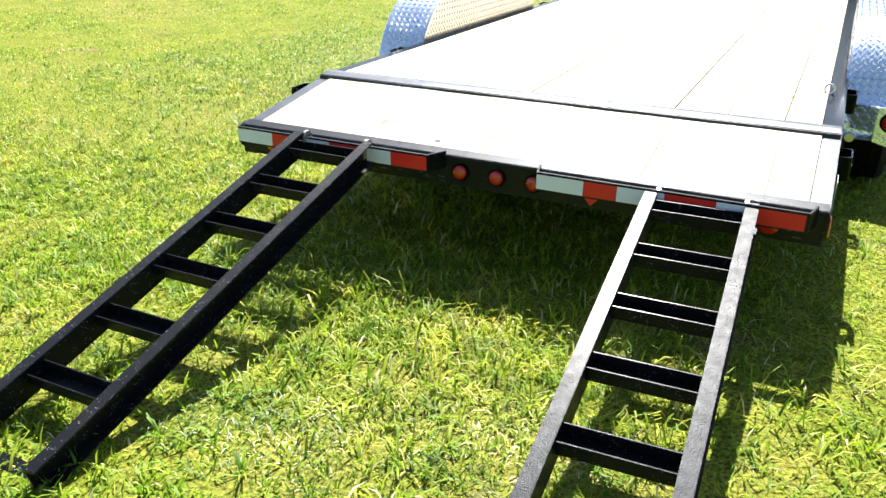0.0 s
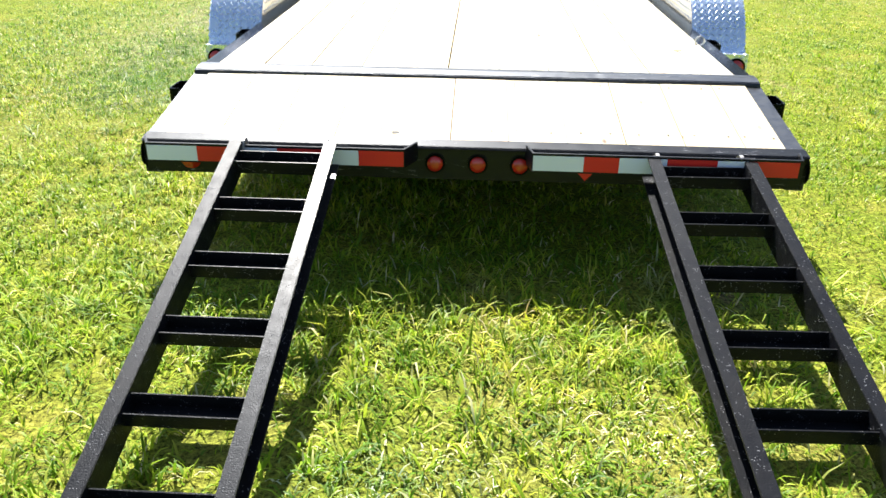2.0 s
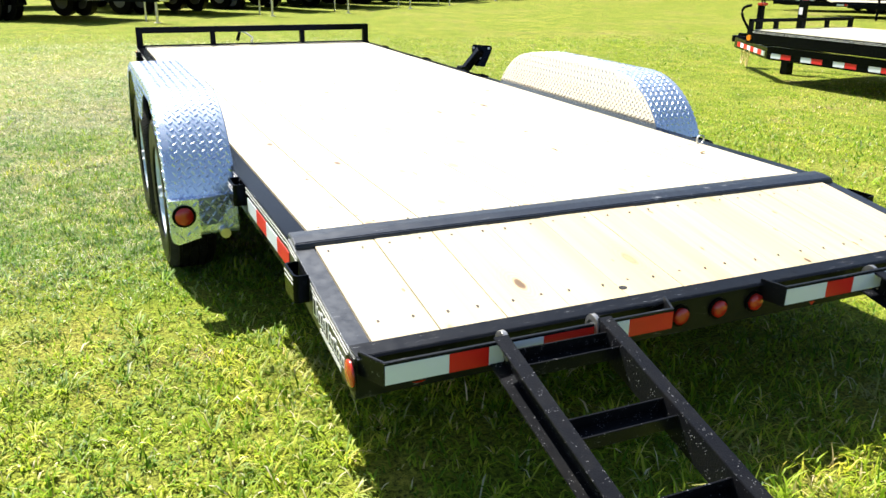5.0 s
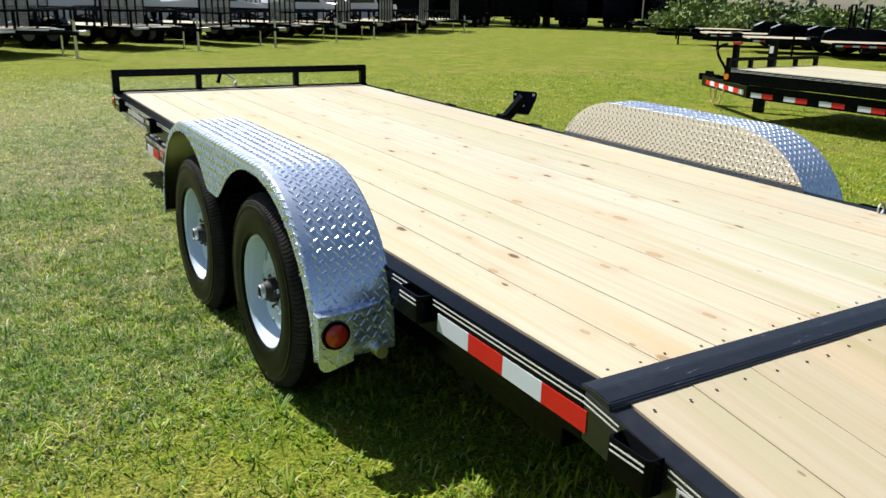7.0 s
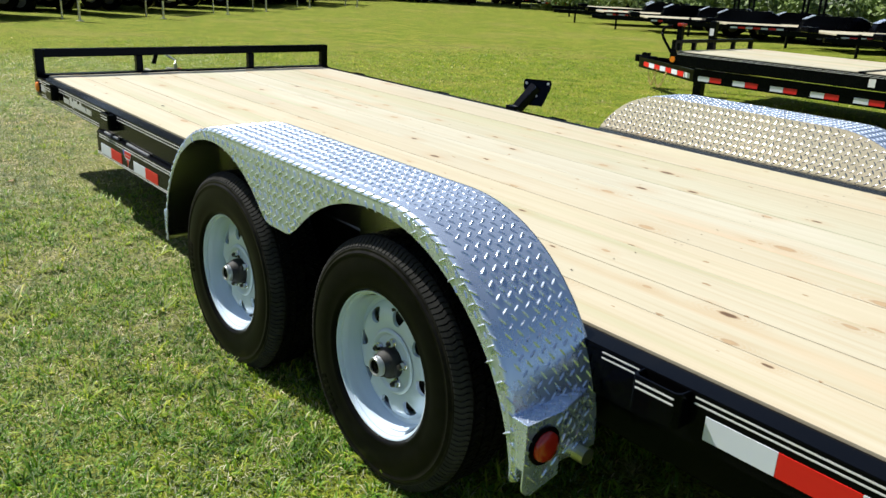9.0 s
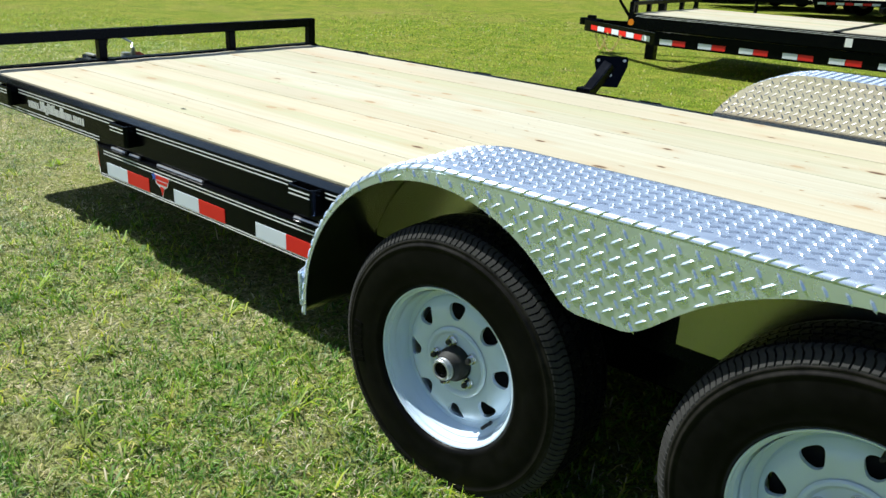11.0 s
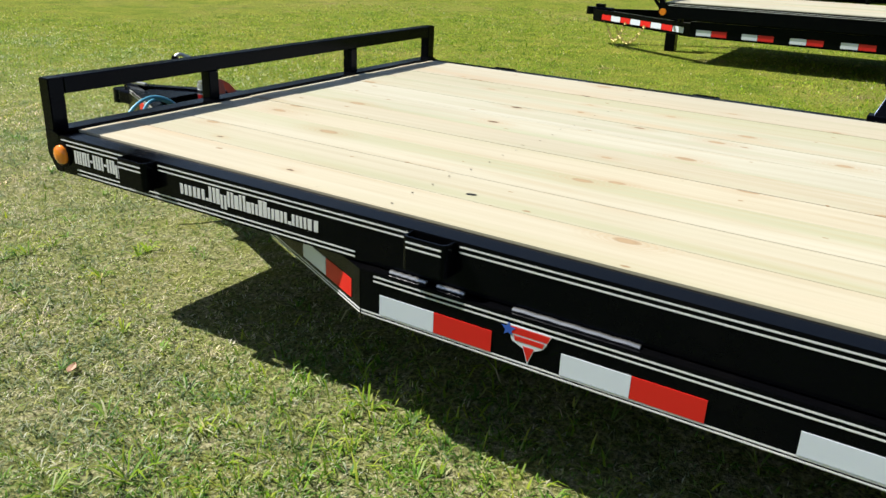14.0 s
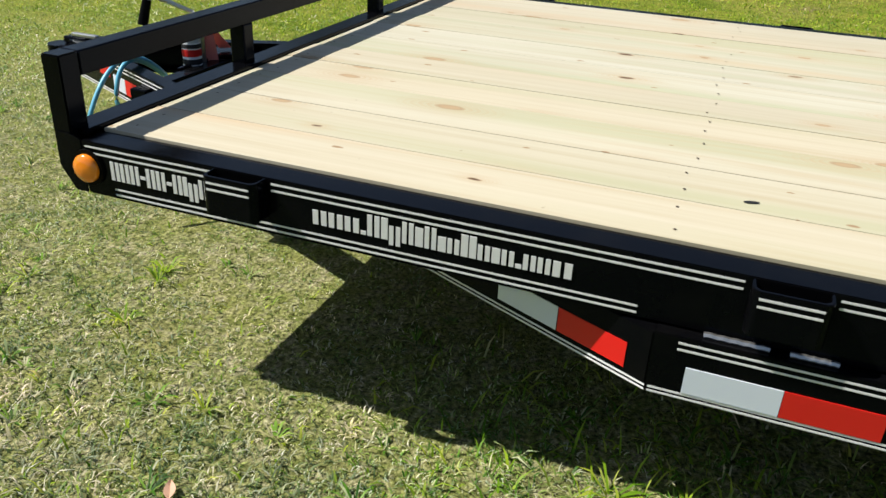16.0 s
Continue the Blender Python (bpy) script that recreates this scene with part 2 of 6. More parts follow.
BLUE = mat("blue_vinyl", (0.03, 0.10, 0.45), 0.4)[0]
LAMP_R = mat("red_lens", (0.42, 0.018, 0.010), 0.22, 0.0, 0.5)[0]
LAMP_A = mat("amber_lens", (0.80, 0.22, 0.010), 0.2, 0.0, 0.5)[0]
STEEL = mat("zinc_steel", (0.62, 0.61, 0.58), 0.34, 1.0)[0]
CAP = mat("grey_grease_cap", (0.42, 0.45, 0.48), 0.3, 0.6)[0]
JACK_GREY = mat("grey_jack_paint", (0.52, 0.53, 0.54), 0.3, 0.3)[0]
SCREW = mat("brown_screw_head", (0.075, 0.055, 0.040), 0.5, 0.3)[0]
# near-black for black parts and print, and for shade painted into recesses
DARK = mat("black_and_recess_shade", grey(0.012), 0.7)[0]
CABLE = mat("blue_cable", (0.10, 0.38, 0.55), 0.4)[0]
RED_STRAP = mat("red_webbing", (0.80, 0.22, 0.17), 0.7)[0]
PAPER = mat("paper_tag", (0.78, 0.79, 0.80), 0.7)[0]
RUST = mat("bare_worn_steel", (0.50, 0.49, 0.47), 0.34, 0.9)[0]
CHAIN = mat("yellow_zinc", (0.62, 0.50, 0.22), 0.4, 0.9)[0]


def make_ground(name):
    m, nt, b = mat(name, (0.15, 0.17, 0.05), 0.95)
    b.inputs["Specular IOR Level"].default_value = 0.08
    v = coords(nt)
    big = noise_tex(nt, v, 0.35, 5.0, 0.6)
    mid = noise_tex(nt, v, 2.6, 6.0, 0.7)
    fine = noise_tex(nt, v, 80.0, 5.0, 0.75)
    col = ramp(nt, mid, ((0.28, (0.092, 0.145, 0.011)), (0.48, (0.186, 0.232, 0.025)), (0.68, (0.275, 0.270, 0.045))))
    dry = ramp(nt, big, ((0.52, grey(0)), (0.70, grey(0.5))))
    col = mix(nt, dry, col, (0.310, 0.260, 0.085))
    bare = ramp(nt, noise_tex(nt, v, 1.7, 4.0, 0.6), ((0.62, grey(0)), (0.72, grey(0.7))))
    col = mix(nt, bare, col, (0.270, 0.190, 0.105))
    # worn, dusty lawn beside the trailer's nose
    sep = nt.nodes.new("ShaderNodeSeparateXYZ")
    nt.links.new(v, sep.inputs[0])
    nose = ramp(nt, mapped(nt, sep.outputs["Y"], 1.9, 3.8), ((0.0, grey(0.0)), (1.0, grey(1.0))))
    side = ramp(nt, mapped(nt, sep.outputs["X"], 2.4, -0.2), ((0.0, grey(0.0)), (1.0, grey(1.0))))
    far = ramp(nt, mapped(nt, sep.outputs["Y"], 14.0, 9.5), ((0.0, grey(0.0)), (1.0, grey(1.0))))
    near = ramp(nt, mapped(nt, sep.outputs["X"], -3.3, -2.4), ((0.0, grey(0.0)), (1.0, grey(1.0))))
    worn = mix(nt, 1.0, mix(nt, 1.0, mix(nt, 1.0, nose, side, "MULTIPLY"), near, "MULTIPLY"), far, "MULTIPLY")
    spots = ramp(nt, noise_tex(nt, v, 5.0, 6.0, 0.7), ((0.34, grey(0.45)), (0.60, grey(0.95))))
    soil = ramp(nt, noise_tex(nt, v, 24.0, 5.0, 0.7), ((0.35, (0.110, 0.130, 0.038)), (0.50, (0.285, 0.280, 0.118)), (0.66, (0.46, 0.41, 0.27))))
    col = mix(nt, mix(nt, 1.0, worn, spots, "MULTIPLY"), col, soil)
    tex = ramp(nt, fine, ((0.36, grey(0.12)), (0.50, grey(0.75)), (0.64, grey(1.40))))
    col = mix(nt, 1.0, col, tex, "MULTIPLY")
    nt.links.new(col, b.inputs["Base Color"])
    bump(nt, b, fine, 0.9, 0.008)
    return m


GROUND = make_ground("mown_field")


def make_blades(name, straw, tones):
    m, nt, b = mat(name, (0.1, 0.2, 0.03), 0.5)
    b.inputs["Specular IOR Level"].default_value = 0.22
    g = nt.nodes.new("ShaderNodeNewGeometry")
    rnd = g.outputs["Random Per Island"]
    col = ramp(nt, rnd, [(p, c) for p, c in zip((0.0, 0.33, 0.62, 1.0 - straw, 1.0 - straw * 0.5, 1.0), tones)])
    patch = noise_tex(nt, coords(nt), 0.9, 4.0, 0.6)
    tone = ramp(nt, patch, ((0.30, (0.75, 0.92, 0.8)), (0.55, grey(1.0)), (0.75, (1.30, 1.10, 1.1))))
    col = mix(nt, 1.0, col, tone, "MULTIPLY")
    # hand-sized tufts, lush or withered
    tuft = ramp(nt, noise_tex(nt, coords(nt), 7.0, 3.0, 0.6), ((0.34, (0.48, 0.62, 0.52)), (0.50, grey(1.05)), (0.66, (1.48, 1.32, 1.40))))
    col = mix(nt, 1.0, col, tuft, "MULTIPLY")
    straw_at = ramp(nt, noise_tex(nt, coords(nt), 2.3, 4.0, 0.65), ((0.60, grey(0)), (0.70, grey(0.55))))
    col = mix(nt, straw_at, col, (0.46, 0.40, 0.20))
    nt.links.new(col, b.inputs["Base Color"])
    tr = nt.nodes.new("ShaderNodeBsdfTranslucent")
    nt.links.new(col, tr.inputs["Color"])
    ms = nt.nodes.new("ShaderNodeMixShader")
    ms.inputs[0].default_value = 0.40
    out = nt.nodes["Material Output"]
    nt.links.new(b.outputs[0], ms.inputs[1])
    nt.links.new(tr.outputs[0], ms.inputs[2])
    nt.links.new(ms.outputs[0], out.inputs["Surface"])
    return m


BLADES = make_blades("grass_blades", 0.10, ((0.070, 0.160, 0.006), (0.192, 0.325, 0.014), (0.322, 0.428, 0.026), (0.412, 0.438, 0.060), (0.52, 0.47, 0.19), (0.66, 0.63, 0.42)))
BLADES_DRY = make_blades("dry_grass_blades", 0.22, ((0.030, 0.090, 0.010), (0.105, 0.250, 0.022), (0.190, 0.350, 0.042), (0.310, 0.420, 0.085), (0.46, 0.47, 0.22), (0.60, 0.58, 0.42)))
BLADES_DEAD = make_blades("parched_grass_blades", 0.36, ((0.070, 0.125, 0.024), (0.260, 0.370, 0.075), (0.430, 0.500, 0.140), (0.560, 0.570, 0.240), (0.70, 0.66, 0.43), (0.82, 0.79, 0.66)))
THATCH = make_blades("grey_straw_thatch", 0.40, ((0.030, 0.050, 0.016), (0.130, 0.175, 0.070), (0.230, 0.275, 0.125), (0.330, 0.350, 0.190), (0.48, 0.45, 0.30), (0.66, 0.63, 0.50)))


def make_leaves(name, a, c):
    m, nt, b = mat(name, a, 0.6)
    g = nt.nodes.new("ShaderNodeNewGeometry")
    col = ramp(nt, g.outputs["Random Per Island"], ((0.0, a), (1.0, c)))
    nt.links.new(col, b.inputs["Base Color"])
    return m


LEAVES = make_leaves("tree_leaves", (0.020, 0.045, 0.010), (0.060, 0.105, 0.020))
SHRUB = make_leaves("shrub_leaves", (0.06, 0.11, 0.02), (0.20, 0.28, 0.06))


def make_bark(name):
    m, nt, b = mat(name, (0.09, 0.065, 0.045), 0.9)
    v = coords(nt, (6, 6, 1))
    n = noise_tex(nt, v, 3.0, 5.0)
    nt.links.new(ramp(nt, n, ((0.3, (0.04, 0.03, 0.022)), (0.7, (0.16, 0.12, 0.085)))), b.inputs["Base Color"])
    bump(nt, b, n, 0.8, 0.03)
    return m


BARK = make_bark("bark")
MESH_GREY = mat("grey_mesh_panel", (0.34, 0.34, 0.345), 0.5, 0.2)[0]
CAR_WHITE = mat("white_car_paint", (0.75, 0.76, 0.78), 0.2, 0.0, 0.6)[0]
CAR_GLASS = mat("dark_car_glass", (0.01, 0.012, 0.014), 0.05)[0]


def make_siding(name):
    m, nt, b = mat(name, (0.40, 0.40, 0.38), 0.55)
    v = coords(nt, (1, 1, 0.3))
    n = noise_tex(nt, v, 1.2, 5.0)
    nt.links.new(ramp(nt, n, ((0.3, (0.30, 0.30, 0.285)), (0.7, (0.46, 0.455, 0.43)))), b.inputs["Base Color"])
    return m


SIDING = make_siding("weathered_metal_siding")


# ---- mesh helpers ----
def link(name, bm, material, parent=None, label=""):
    me = bpy.data.meshes.new(name)
    bmesh.ops.recalc_face_normals(bm, faces=bm.faces)
    bm.to_mesh(me)
    bm.free()
    me.materials.append(material)
    ob = new(name, me)
    ob.parent = parent
    if label:
        ob["label"] = label
    return ob


def part(name, bm, material, parent, label="", smooth=False):
    ob = link(name, bm, material, parent, label)
    if smooth:
        ob.data.shade_smooth()
    return ob


def thing(name, label, category, group="", m=None, kind=""):
    ob = new(name)
    ob.empty_display_size = 0.1
    if m is not None:
        ob.matrix_world = m
    return tagged(ob, label, category, group, kind)


def box(bm, x0, x1, y0, y1, z0, z1, bev=0.0):
    r = bmesh.ops.create_cube(bm, size=1.0, matrix=Matrix.Translation(((x0 + x1) / 2, (y0 + y1) / 2, (z0 + z1) / 2))
                              @ Matrix.Diagonal((abs(x1 - x0), abs(y1 - y0), abs(z1 - z0), 1)))
    if bev:
        es = list({e for v in r["verts"] for e in v.link_edges})
        bmesh.ops.bevel(bm, geom=es, offset=bev, segments=2, affect="EDGES", profile=0.5)
    return bm


def nbox(*a):
    return box(bmesh.new(), *a)


def prism(bm, poly, place, w0, w1):
    """Extrudes a 2D outline; place(u, v, w) gives the point."""
    a = [bm.verts.new(place(u, v, w0)) for u, v in poly]
    b = [bm.verts.new(place(u, v, w1)) for u, v in poly]
    n = len(poly)
    bm.faces.new(a)
    bm.faces.new(b[::-1])
    for i in range(n):
        bm.faces.new((a[i], b[i], b[(i + 1) % n], a[(i + 1) % n]))
    return bm


def cyl(bm, p, q, r, n=16, r2=None):
    p, q = Vector(p), Vector(q)
    d = q - p
    m = Matrix.Translation((p + q) / 2) @ d.to_track_quat("Z", "Y").to_matrix().to_4x4()
    bmesh.ops.create_cone(bm, cap_ends=True, segments=n, radius1=r, radius2=r if r2 is None else r2, depth=d.length, matrix=m)
    return bm


def ncyl(*a, **k):
    return cyl(bmesh.new(), *a, **k)


def pipe(bm, pts, r, n=8):
    """A round bar through points."""
    pts = [Vector(p) for p in pts]
    rings = []
    for i, p in enumerate(pts):
        d = (pts[min(i + 1, len(pts) - 1)] - pts[max(i - 1, 0)]).normalized()
        q = d.to_track_quat("Z", "Y").to_matrix()
        rings.append([bm.verts.new(p + q @ Vector((r * math.cos(a), r * math.sin(a), 0)))
                      for a in [2 * math.pi * k / n for k in range(n)]])
    for a, b in zip(rings, rings[1:]):
        for k in range(n):
            bm.faces.new((a[k], a[(k + 1) % n], b[(k + 1) % n], b[k]))
    bm.faces.new(rings[0][::-1])
    bm.faces.new(rings[-1])
    return bm


def bend(p0, p1, p2, n=8):
    p0, p1, p2 = Vector(p0), Vector(p1), Vector(p2)
    return [(1 - t) ** 2 * p0 + 2 * t * (1 - t) * p1 + t * t * p2 for t in [i / n for i in range(n + 1)]]


def revolve(bm, profile, n, closed=False):
    """Profile of (radius, x), turned about the x axis."""
    rings = []
    for r, x in profile:
        rings.append([bm.verts.new((x, r * math.cos(a), r * math.sin(a))) for a in [2 * math.pi * k / n for k in range(n)]])
    pairs = list(zip(rings, rings[1:]))
    if closed:
        pairs.append((rings[-1], rings[0]))
    for a, b in pairs:
        for k in range(n):
            bm.faces.new((a[k], a[(k + 1) % n], b[(k + 1) % n], b[k]))
    return bm


# ---- ground ----
def make_field():
    bm = bmesh.new()
    xs = [-900, -300, -100, -40, -20] + [-12 + i for i in range(25)] + [20, 40, 100, 300, 900]
    ys = [-900, -300, -100, -30, -12] + [-8 + i for i in range(27)] + [26, 40, 100, 300, 900]
    grid = [[bm.verts.new((x, y, lie(x) + (0.012 * noise.noise((x * 0.4, y * 0.4, 0)) if abs(x) < 15 and -10 < y < 22 else 0))) for y in ys] for x in xs]
    for i in range(len(xs) - 1):
        for j in range(len(ys) - 1):
            bm.faces.new((grid[i][j], grid[i + 1][j], grid[i + 1][j + 1], grid[i][j + 1]))
    return link("ground", bm, GROUND)


tagged(make_field(), "sunlit mown grass field with dry and bare patches", "ground", kind="structure")


# ---- trailer ----
DECK = 0.545      # top of the boards
RAIL = 0.540      # top of the side rails
LOW = 0.425       # underside of the side rails
DROP = math.atan2(0.093, 0.60)
car_trailer = thing("car_trailer", "black tandem-axle car hauler trailer with bare pine deck on grass", "trailer",
                    m=pose(0, 2.4, -0.012, 0.5, 0, 0))
T = car_trailer


def L(y):
    """Trailer coordinates along its length have their origin 2.4 m ahead of the rear edge."""
    return y - 2.4


def cut_z(y):
    """Drop of the dovetail behind y = 0.6."""
    return 0.0 if y > 0.6 else -(0.6 - y) * math.tan(DROP)


def chan(bm, sx, y0, y1, x_out, x_in, ztop, zbot, t=0.007):
    """A C-channel rail that opens inward, following the dovetail if it lies behind it."""
    prof = [(x_out, ztop), (x_in, ztop), (x_in, ztop - t), (x_out - t, ztop - t), (x_out - t, zbot + t), (x_in, zbot + t), (x_in, zbot), (x_out, zbot)]
    return prism(bm, prof, lambda u, v, w: (sx * u, L(w), v + cut_z(w)), y0, y1)


def bevelled(bm, w=0.003, seg=2):
    bmesh.ops.bevel(bm, geom=[e for e in bm.edges], offset=w, segments=seg, affect="EDGES", clamp_overlap=True)
    return bm


for sx, side in ((-1, "left"), (1, "right")):
    part("side_rail", bevelled(chan(bmesh.new(), sx, 0.6, 5.945, 1.050, 0.985, RAIL, LOW), 0.002), BLACK, T)
    part("dovetail_rail", bevelled(chan(bmesh.new(), sx, -0.012, 0.6, 1.050, 0.992, RAIL, 0.431), 0.002), SCUFFED, T)
    # lower frame beam, wrapping into the tongue
    part("main_beam", bevelled(prism(bmesh.new(), [(1.076, 0.422), (0.99, 0.422), (0.99, 0.414), (1.068, 0.414), (1.068, 0.314), (0.99, 0.314), (0.99, 0.304), (1.076, 0.304)],
                                     lambda u, v, w, s=sx: (s * u, L(w), v), 3.30, 4.775), 0.002), BLACK, T)
    part("rear_beam", nbox(sx * 0.90, sx * 0.97, L(0.75), L(3.4), 0.300, 0.400, 0.004), BLACK, T)

# tongue arms
for sx in (-1, 1):
    def arm(u, v, w, s=sx):
        x = 1.076 + (0.035 - 1.076) * w
        y = 4.775 + (6.98 - 4.775) * w
        nx, ny = 0.912, 0.410
        return (s * (x + nx * u), L(y + ny * u), v)
    part("tongue_arm", bevelled(prism(bmesh.new(), [(0, 0.420), (-0.05, 0.420), (-0.05, 0.412), (-0.008, 0.412), (-0.008, 0.314), (-0.05, 0.314), (-0.05, 0.304), (0, 0.304)], arm, 0, 1), 0.002), BLACK, T)

# cross members under the deck
for i in range(13):
    y = 0.85 + i * 0.41
    part("crossmember", prism(bmesh.new(), [(0, 0.497), (0.045, 0.497), (0.045, 0.491), (0.006, 0.491), (0.006, 0.415), (0, 0.415)],
                              lambda u, v, w, y=y: (w, L(y + u), v), -0.98, 0.98), BLACK, T)

# boards: eleven across, the outer ones ripped narrower; some joints tight, some open
SEAMS = [-0.983, -0.807, -0.625, -0.430, -0.262, -0.099, 0.095, 0.285, 0.472, 0.665, 0.860, 0.983]
COLS = len(SEAMS) - 1
GAPS = [0.0010, 0.0064, 0.0058, 0.0034, 0.0020, 0.0064, 0.0024, 0.0022, 0.0066, 0.0042, 0.0046, 0.0010]
TAIL_SEAMS = [-0.990] + [-0.813 + 0.1865 * k for k in range(10)] + [0.990]


def board(name, seams, tight, i, y0, y1, material, m):
    """One deck board between two seams, with eased edges and a slight cup."""
    x0, x1 = seams[i] + tight * GAPS[i] / 2, seams[i + 1] - tight * GAPS[i + 1] / 2
    h = (x1 - x0) / 2
    c, e = 0.0012, 0.0006
    prof = [(-h, -0.038), (-h, -c), (-h + e, -0.0004), (0.0, random.uniform(-0.0010, 0.0004)), (h - e, -0.0004), (h, -c), (h, -0.038)]
    ob = part(name, prism(bmesh.new(), prof, lambda u, v, w: (u, w, v), y0, y1), material, T)
    ob.matrix_local = Matrix.Translation(((x0 + x1) / 2, 0, 0)) @ m


for i in range(COLS):
    board("plank", SEAMS, 0.8, i, -2.669, 2.669, WOOD, Matrix.Translation((0, L(3.275), DECK + random.uniform(-0.0012, 0.0012))))
    board("dovetail_plank", TAIL_SEAMS, 0.4, i, -0.274, 0.271, WOOD_TAIL,
          Matrix.Translation((0, L(0.303), DECK + cut_z(0.303) + random.uniform(-0.001, 0.001))) @ Matrix.Rotation(DROP, 4, "X"))

# bar over the dovetail joint, rear bar, front bar
part("joint_bar", bevelled(prism(bmesh.new(), [(0.524, 0.500), (0.524, 0.536), (0.531, 0.545), (0.575, DECK + 0.007), (0.618, DECK + 0.006), (0.618, 0.50)],
                                 lambda u, v, w: (w, L(u), v), -1.046, 1.046), 0.003), SCUFFED, T)
part("rear_bar", bevelled(prism(bmesh.new(), [(0.031, DECK + cut_z(0.031) + 0.003), (-0.018, DECK + cut_z(-0.018) + 0.003), (-0.025, DECK + cut_z(-0.018) - 0.004), (-0.018, 0.448), (-0.012, 0.440), (-0.012, 0.340), (-0.004, 0.340), (-0.004, 0.42), (0.031, 0.43)],
                                lambda u, v, w: (w, L(u), v), -1.048, 1.048), 0.003), DULL_BLACK, T)
part("front_bar", bevelled(prism(bmesh.new(), [(5.948, RAIL + 0.004), (5.948, RAIL + 0.014), (6.010, RAIL + 0.014), (6.010, LOW), (6.002, LOW), (6.002, RAIL + 0.004)],
                                 lambda u, v, w: (w, L(u), v), -1.030, 1.030), 0.002), BLACK, T)

# headboard
part("headboard_rail", nbox(-0.995, 0.995, L(5.968), L(6.015), 0.655, 0.706, 0.003), BLACK, T)
for sx in (-1, 1):
    part("headboard_post", bevelled(prism(bmesh.new(), [(5.968, 0.706), (6.015, 0.706), (6.015, 0.478), (5.982, LOW), (5.970, LOW)],
                                          lambda u, v, w: (w, L(u), v), sx * 0.996, sx * 1.0475), 0.003), BLACK, T)
    part("rail_end_plate", bevelled(prism(bmesh.new(), [(5.945, LOW), (5.977, LOW), (6.010, 0.474), (6.010, 0.545), (6.004, 0.550), (5.974, 0.550), (5.958, 0.544), (5.945, RAIL)],
                                          lambda u, v, w: (w, L(u), v), sx * 1.0478, sx * 1.0505), 0.001), BLACK, T)
for x, w, z0 in ((-0.405, 0.044, RAIL + 0.012), (0.405, 0.044, RAIL + 0.012)):
    part("headboard_post", nbox(x - w / 2, x + w / 2, L(5.969), L(6.014), z0, 0.655, 0.004), BLACK, T)

# stripes on the rails
def stripes(sx, y0, y1, zs, x=1.0508, parent=T):
    for z in zs:
        bm = prism(bmesh.new(), [(z - 0.0019, 0), (z + 0.0019, 0), (z + 0.0019, 0.0008), (z - 0.0019, 0.0008)],
                   lambda u, v, w: (sx * (x - 0.0004 + v), L(w), u + cut_z(w)), y0, y1)
        part("pinstripe", bm, STRIPE, parent)


POCKETS = (5.567, 4.590, 3.558, 1.290, 0.425)
for sx in (-1, 1):
    edges = [5.935] + [e for p in POCKETS for e in (p + 0.068, p - 0.068)] + [0.03]
    for a, b in zip(edges[0::2], edges[1::2]):
        if b < 0.6 < a:
            stripes(sx, 0.6, a, (0.529, 0.516))
            stripes(sx, b, 0.6, (0.529, 0.516))
        elif a - b > 2.0:
            stripes(sx, b, b + 0.10, (0.529, 0.516))
            stripes(sx, a - 0.18, a, (0.529, 0.516))
        else:
            stripes(sx, b, a, (0.529, 0.516))
    stripes(sx, 4.81, 5.872, (0.446, 0.434))
    stripes(sx, 3.47, 4.735, (0.411, 0.399), 1.0768)
    stripes(sx, 3.45, 4.77, (0.316, 0.308), 1.0768)
    for p in POCKETS:
        dz = cut_z(p)
        h = bmesh.new()
        o, i_, t = 1.092, 1.0505, 0.0045
        prism(h, [(o, -0.047), (o, 0.047), (o - 0.004, 0.054), (o - 0.012, 0.058), (i_, 0.058), (i_, 0.058 - t), (o - 0.013, 0.058 - t), (o - t, 0.045), (o - t, -0.045), (o - 0.013, -0.058 + t), (i_, -0.058 + t), (i_, -0.058), (o - 0.012, -0.058), (o - 0.004, -0.054)],
              lambda u, v, w, p=p, s=sx: (s * u, L(p + v), w), 0.460 + dz, 0.5385 + dz)
        part("stake_pocket", bevelled(h, 0.0015), BLACK, T)
        for z in (0.526, 0.513):
            part("pocket_stripe", nbox(sx * 1.0915, sx * 1.0928, L(p - 0.046), L(p + 0.046), z - 0.002 + dz, z + 0.002 + dz), STRIPE, T)
    # weld beads along the flange
    for a, b in ((4.70, 4.60), (4.57, 4.50), (4.38, 4.10), (3.62, 3.50)):
        part("weld_bead", pipe(bmesh.new(), [(sx * 1.058, L(a + (b - a) * k / 10), 0.4245 + 0.0012 * (k % 2)) for k in range(11)], 0.0055, 6), RUST, T, "shiny raw weld bead")


# tape
def tape(y0, y1, z0, z1, sx, x, red):
    part("reflective_tape", nbox(sx * (x - 0.0006), sx * (x + 0.0012), L(y0), L(y1), z0, z1), TAPE_R if red else TAPE_W, T, "red reflective tape" if red else "white reflective tape")


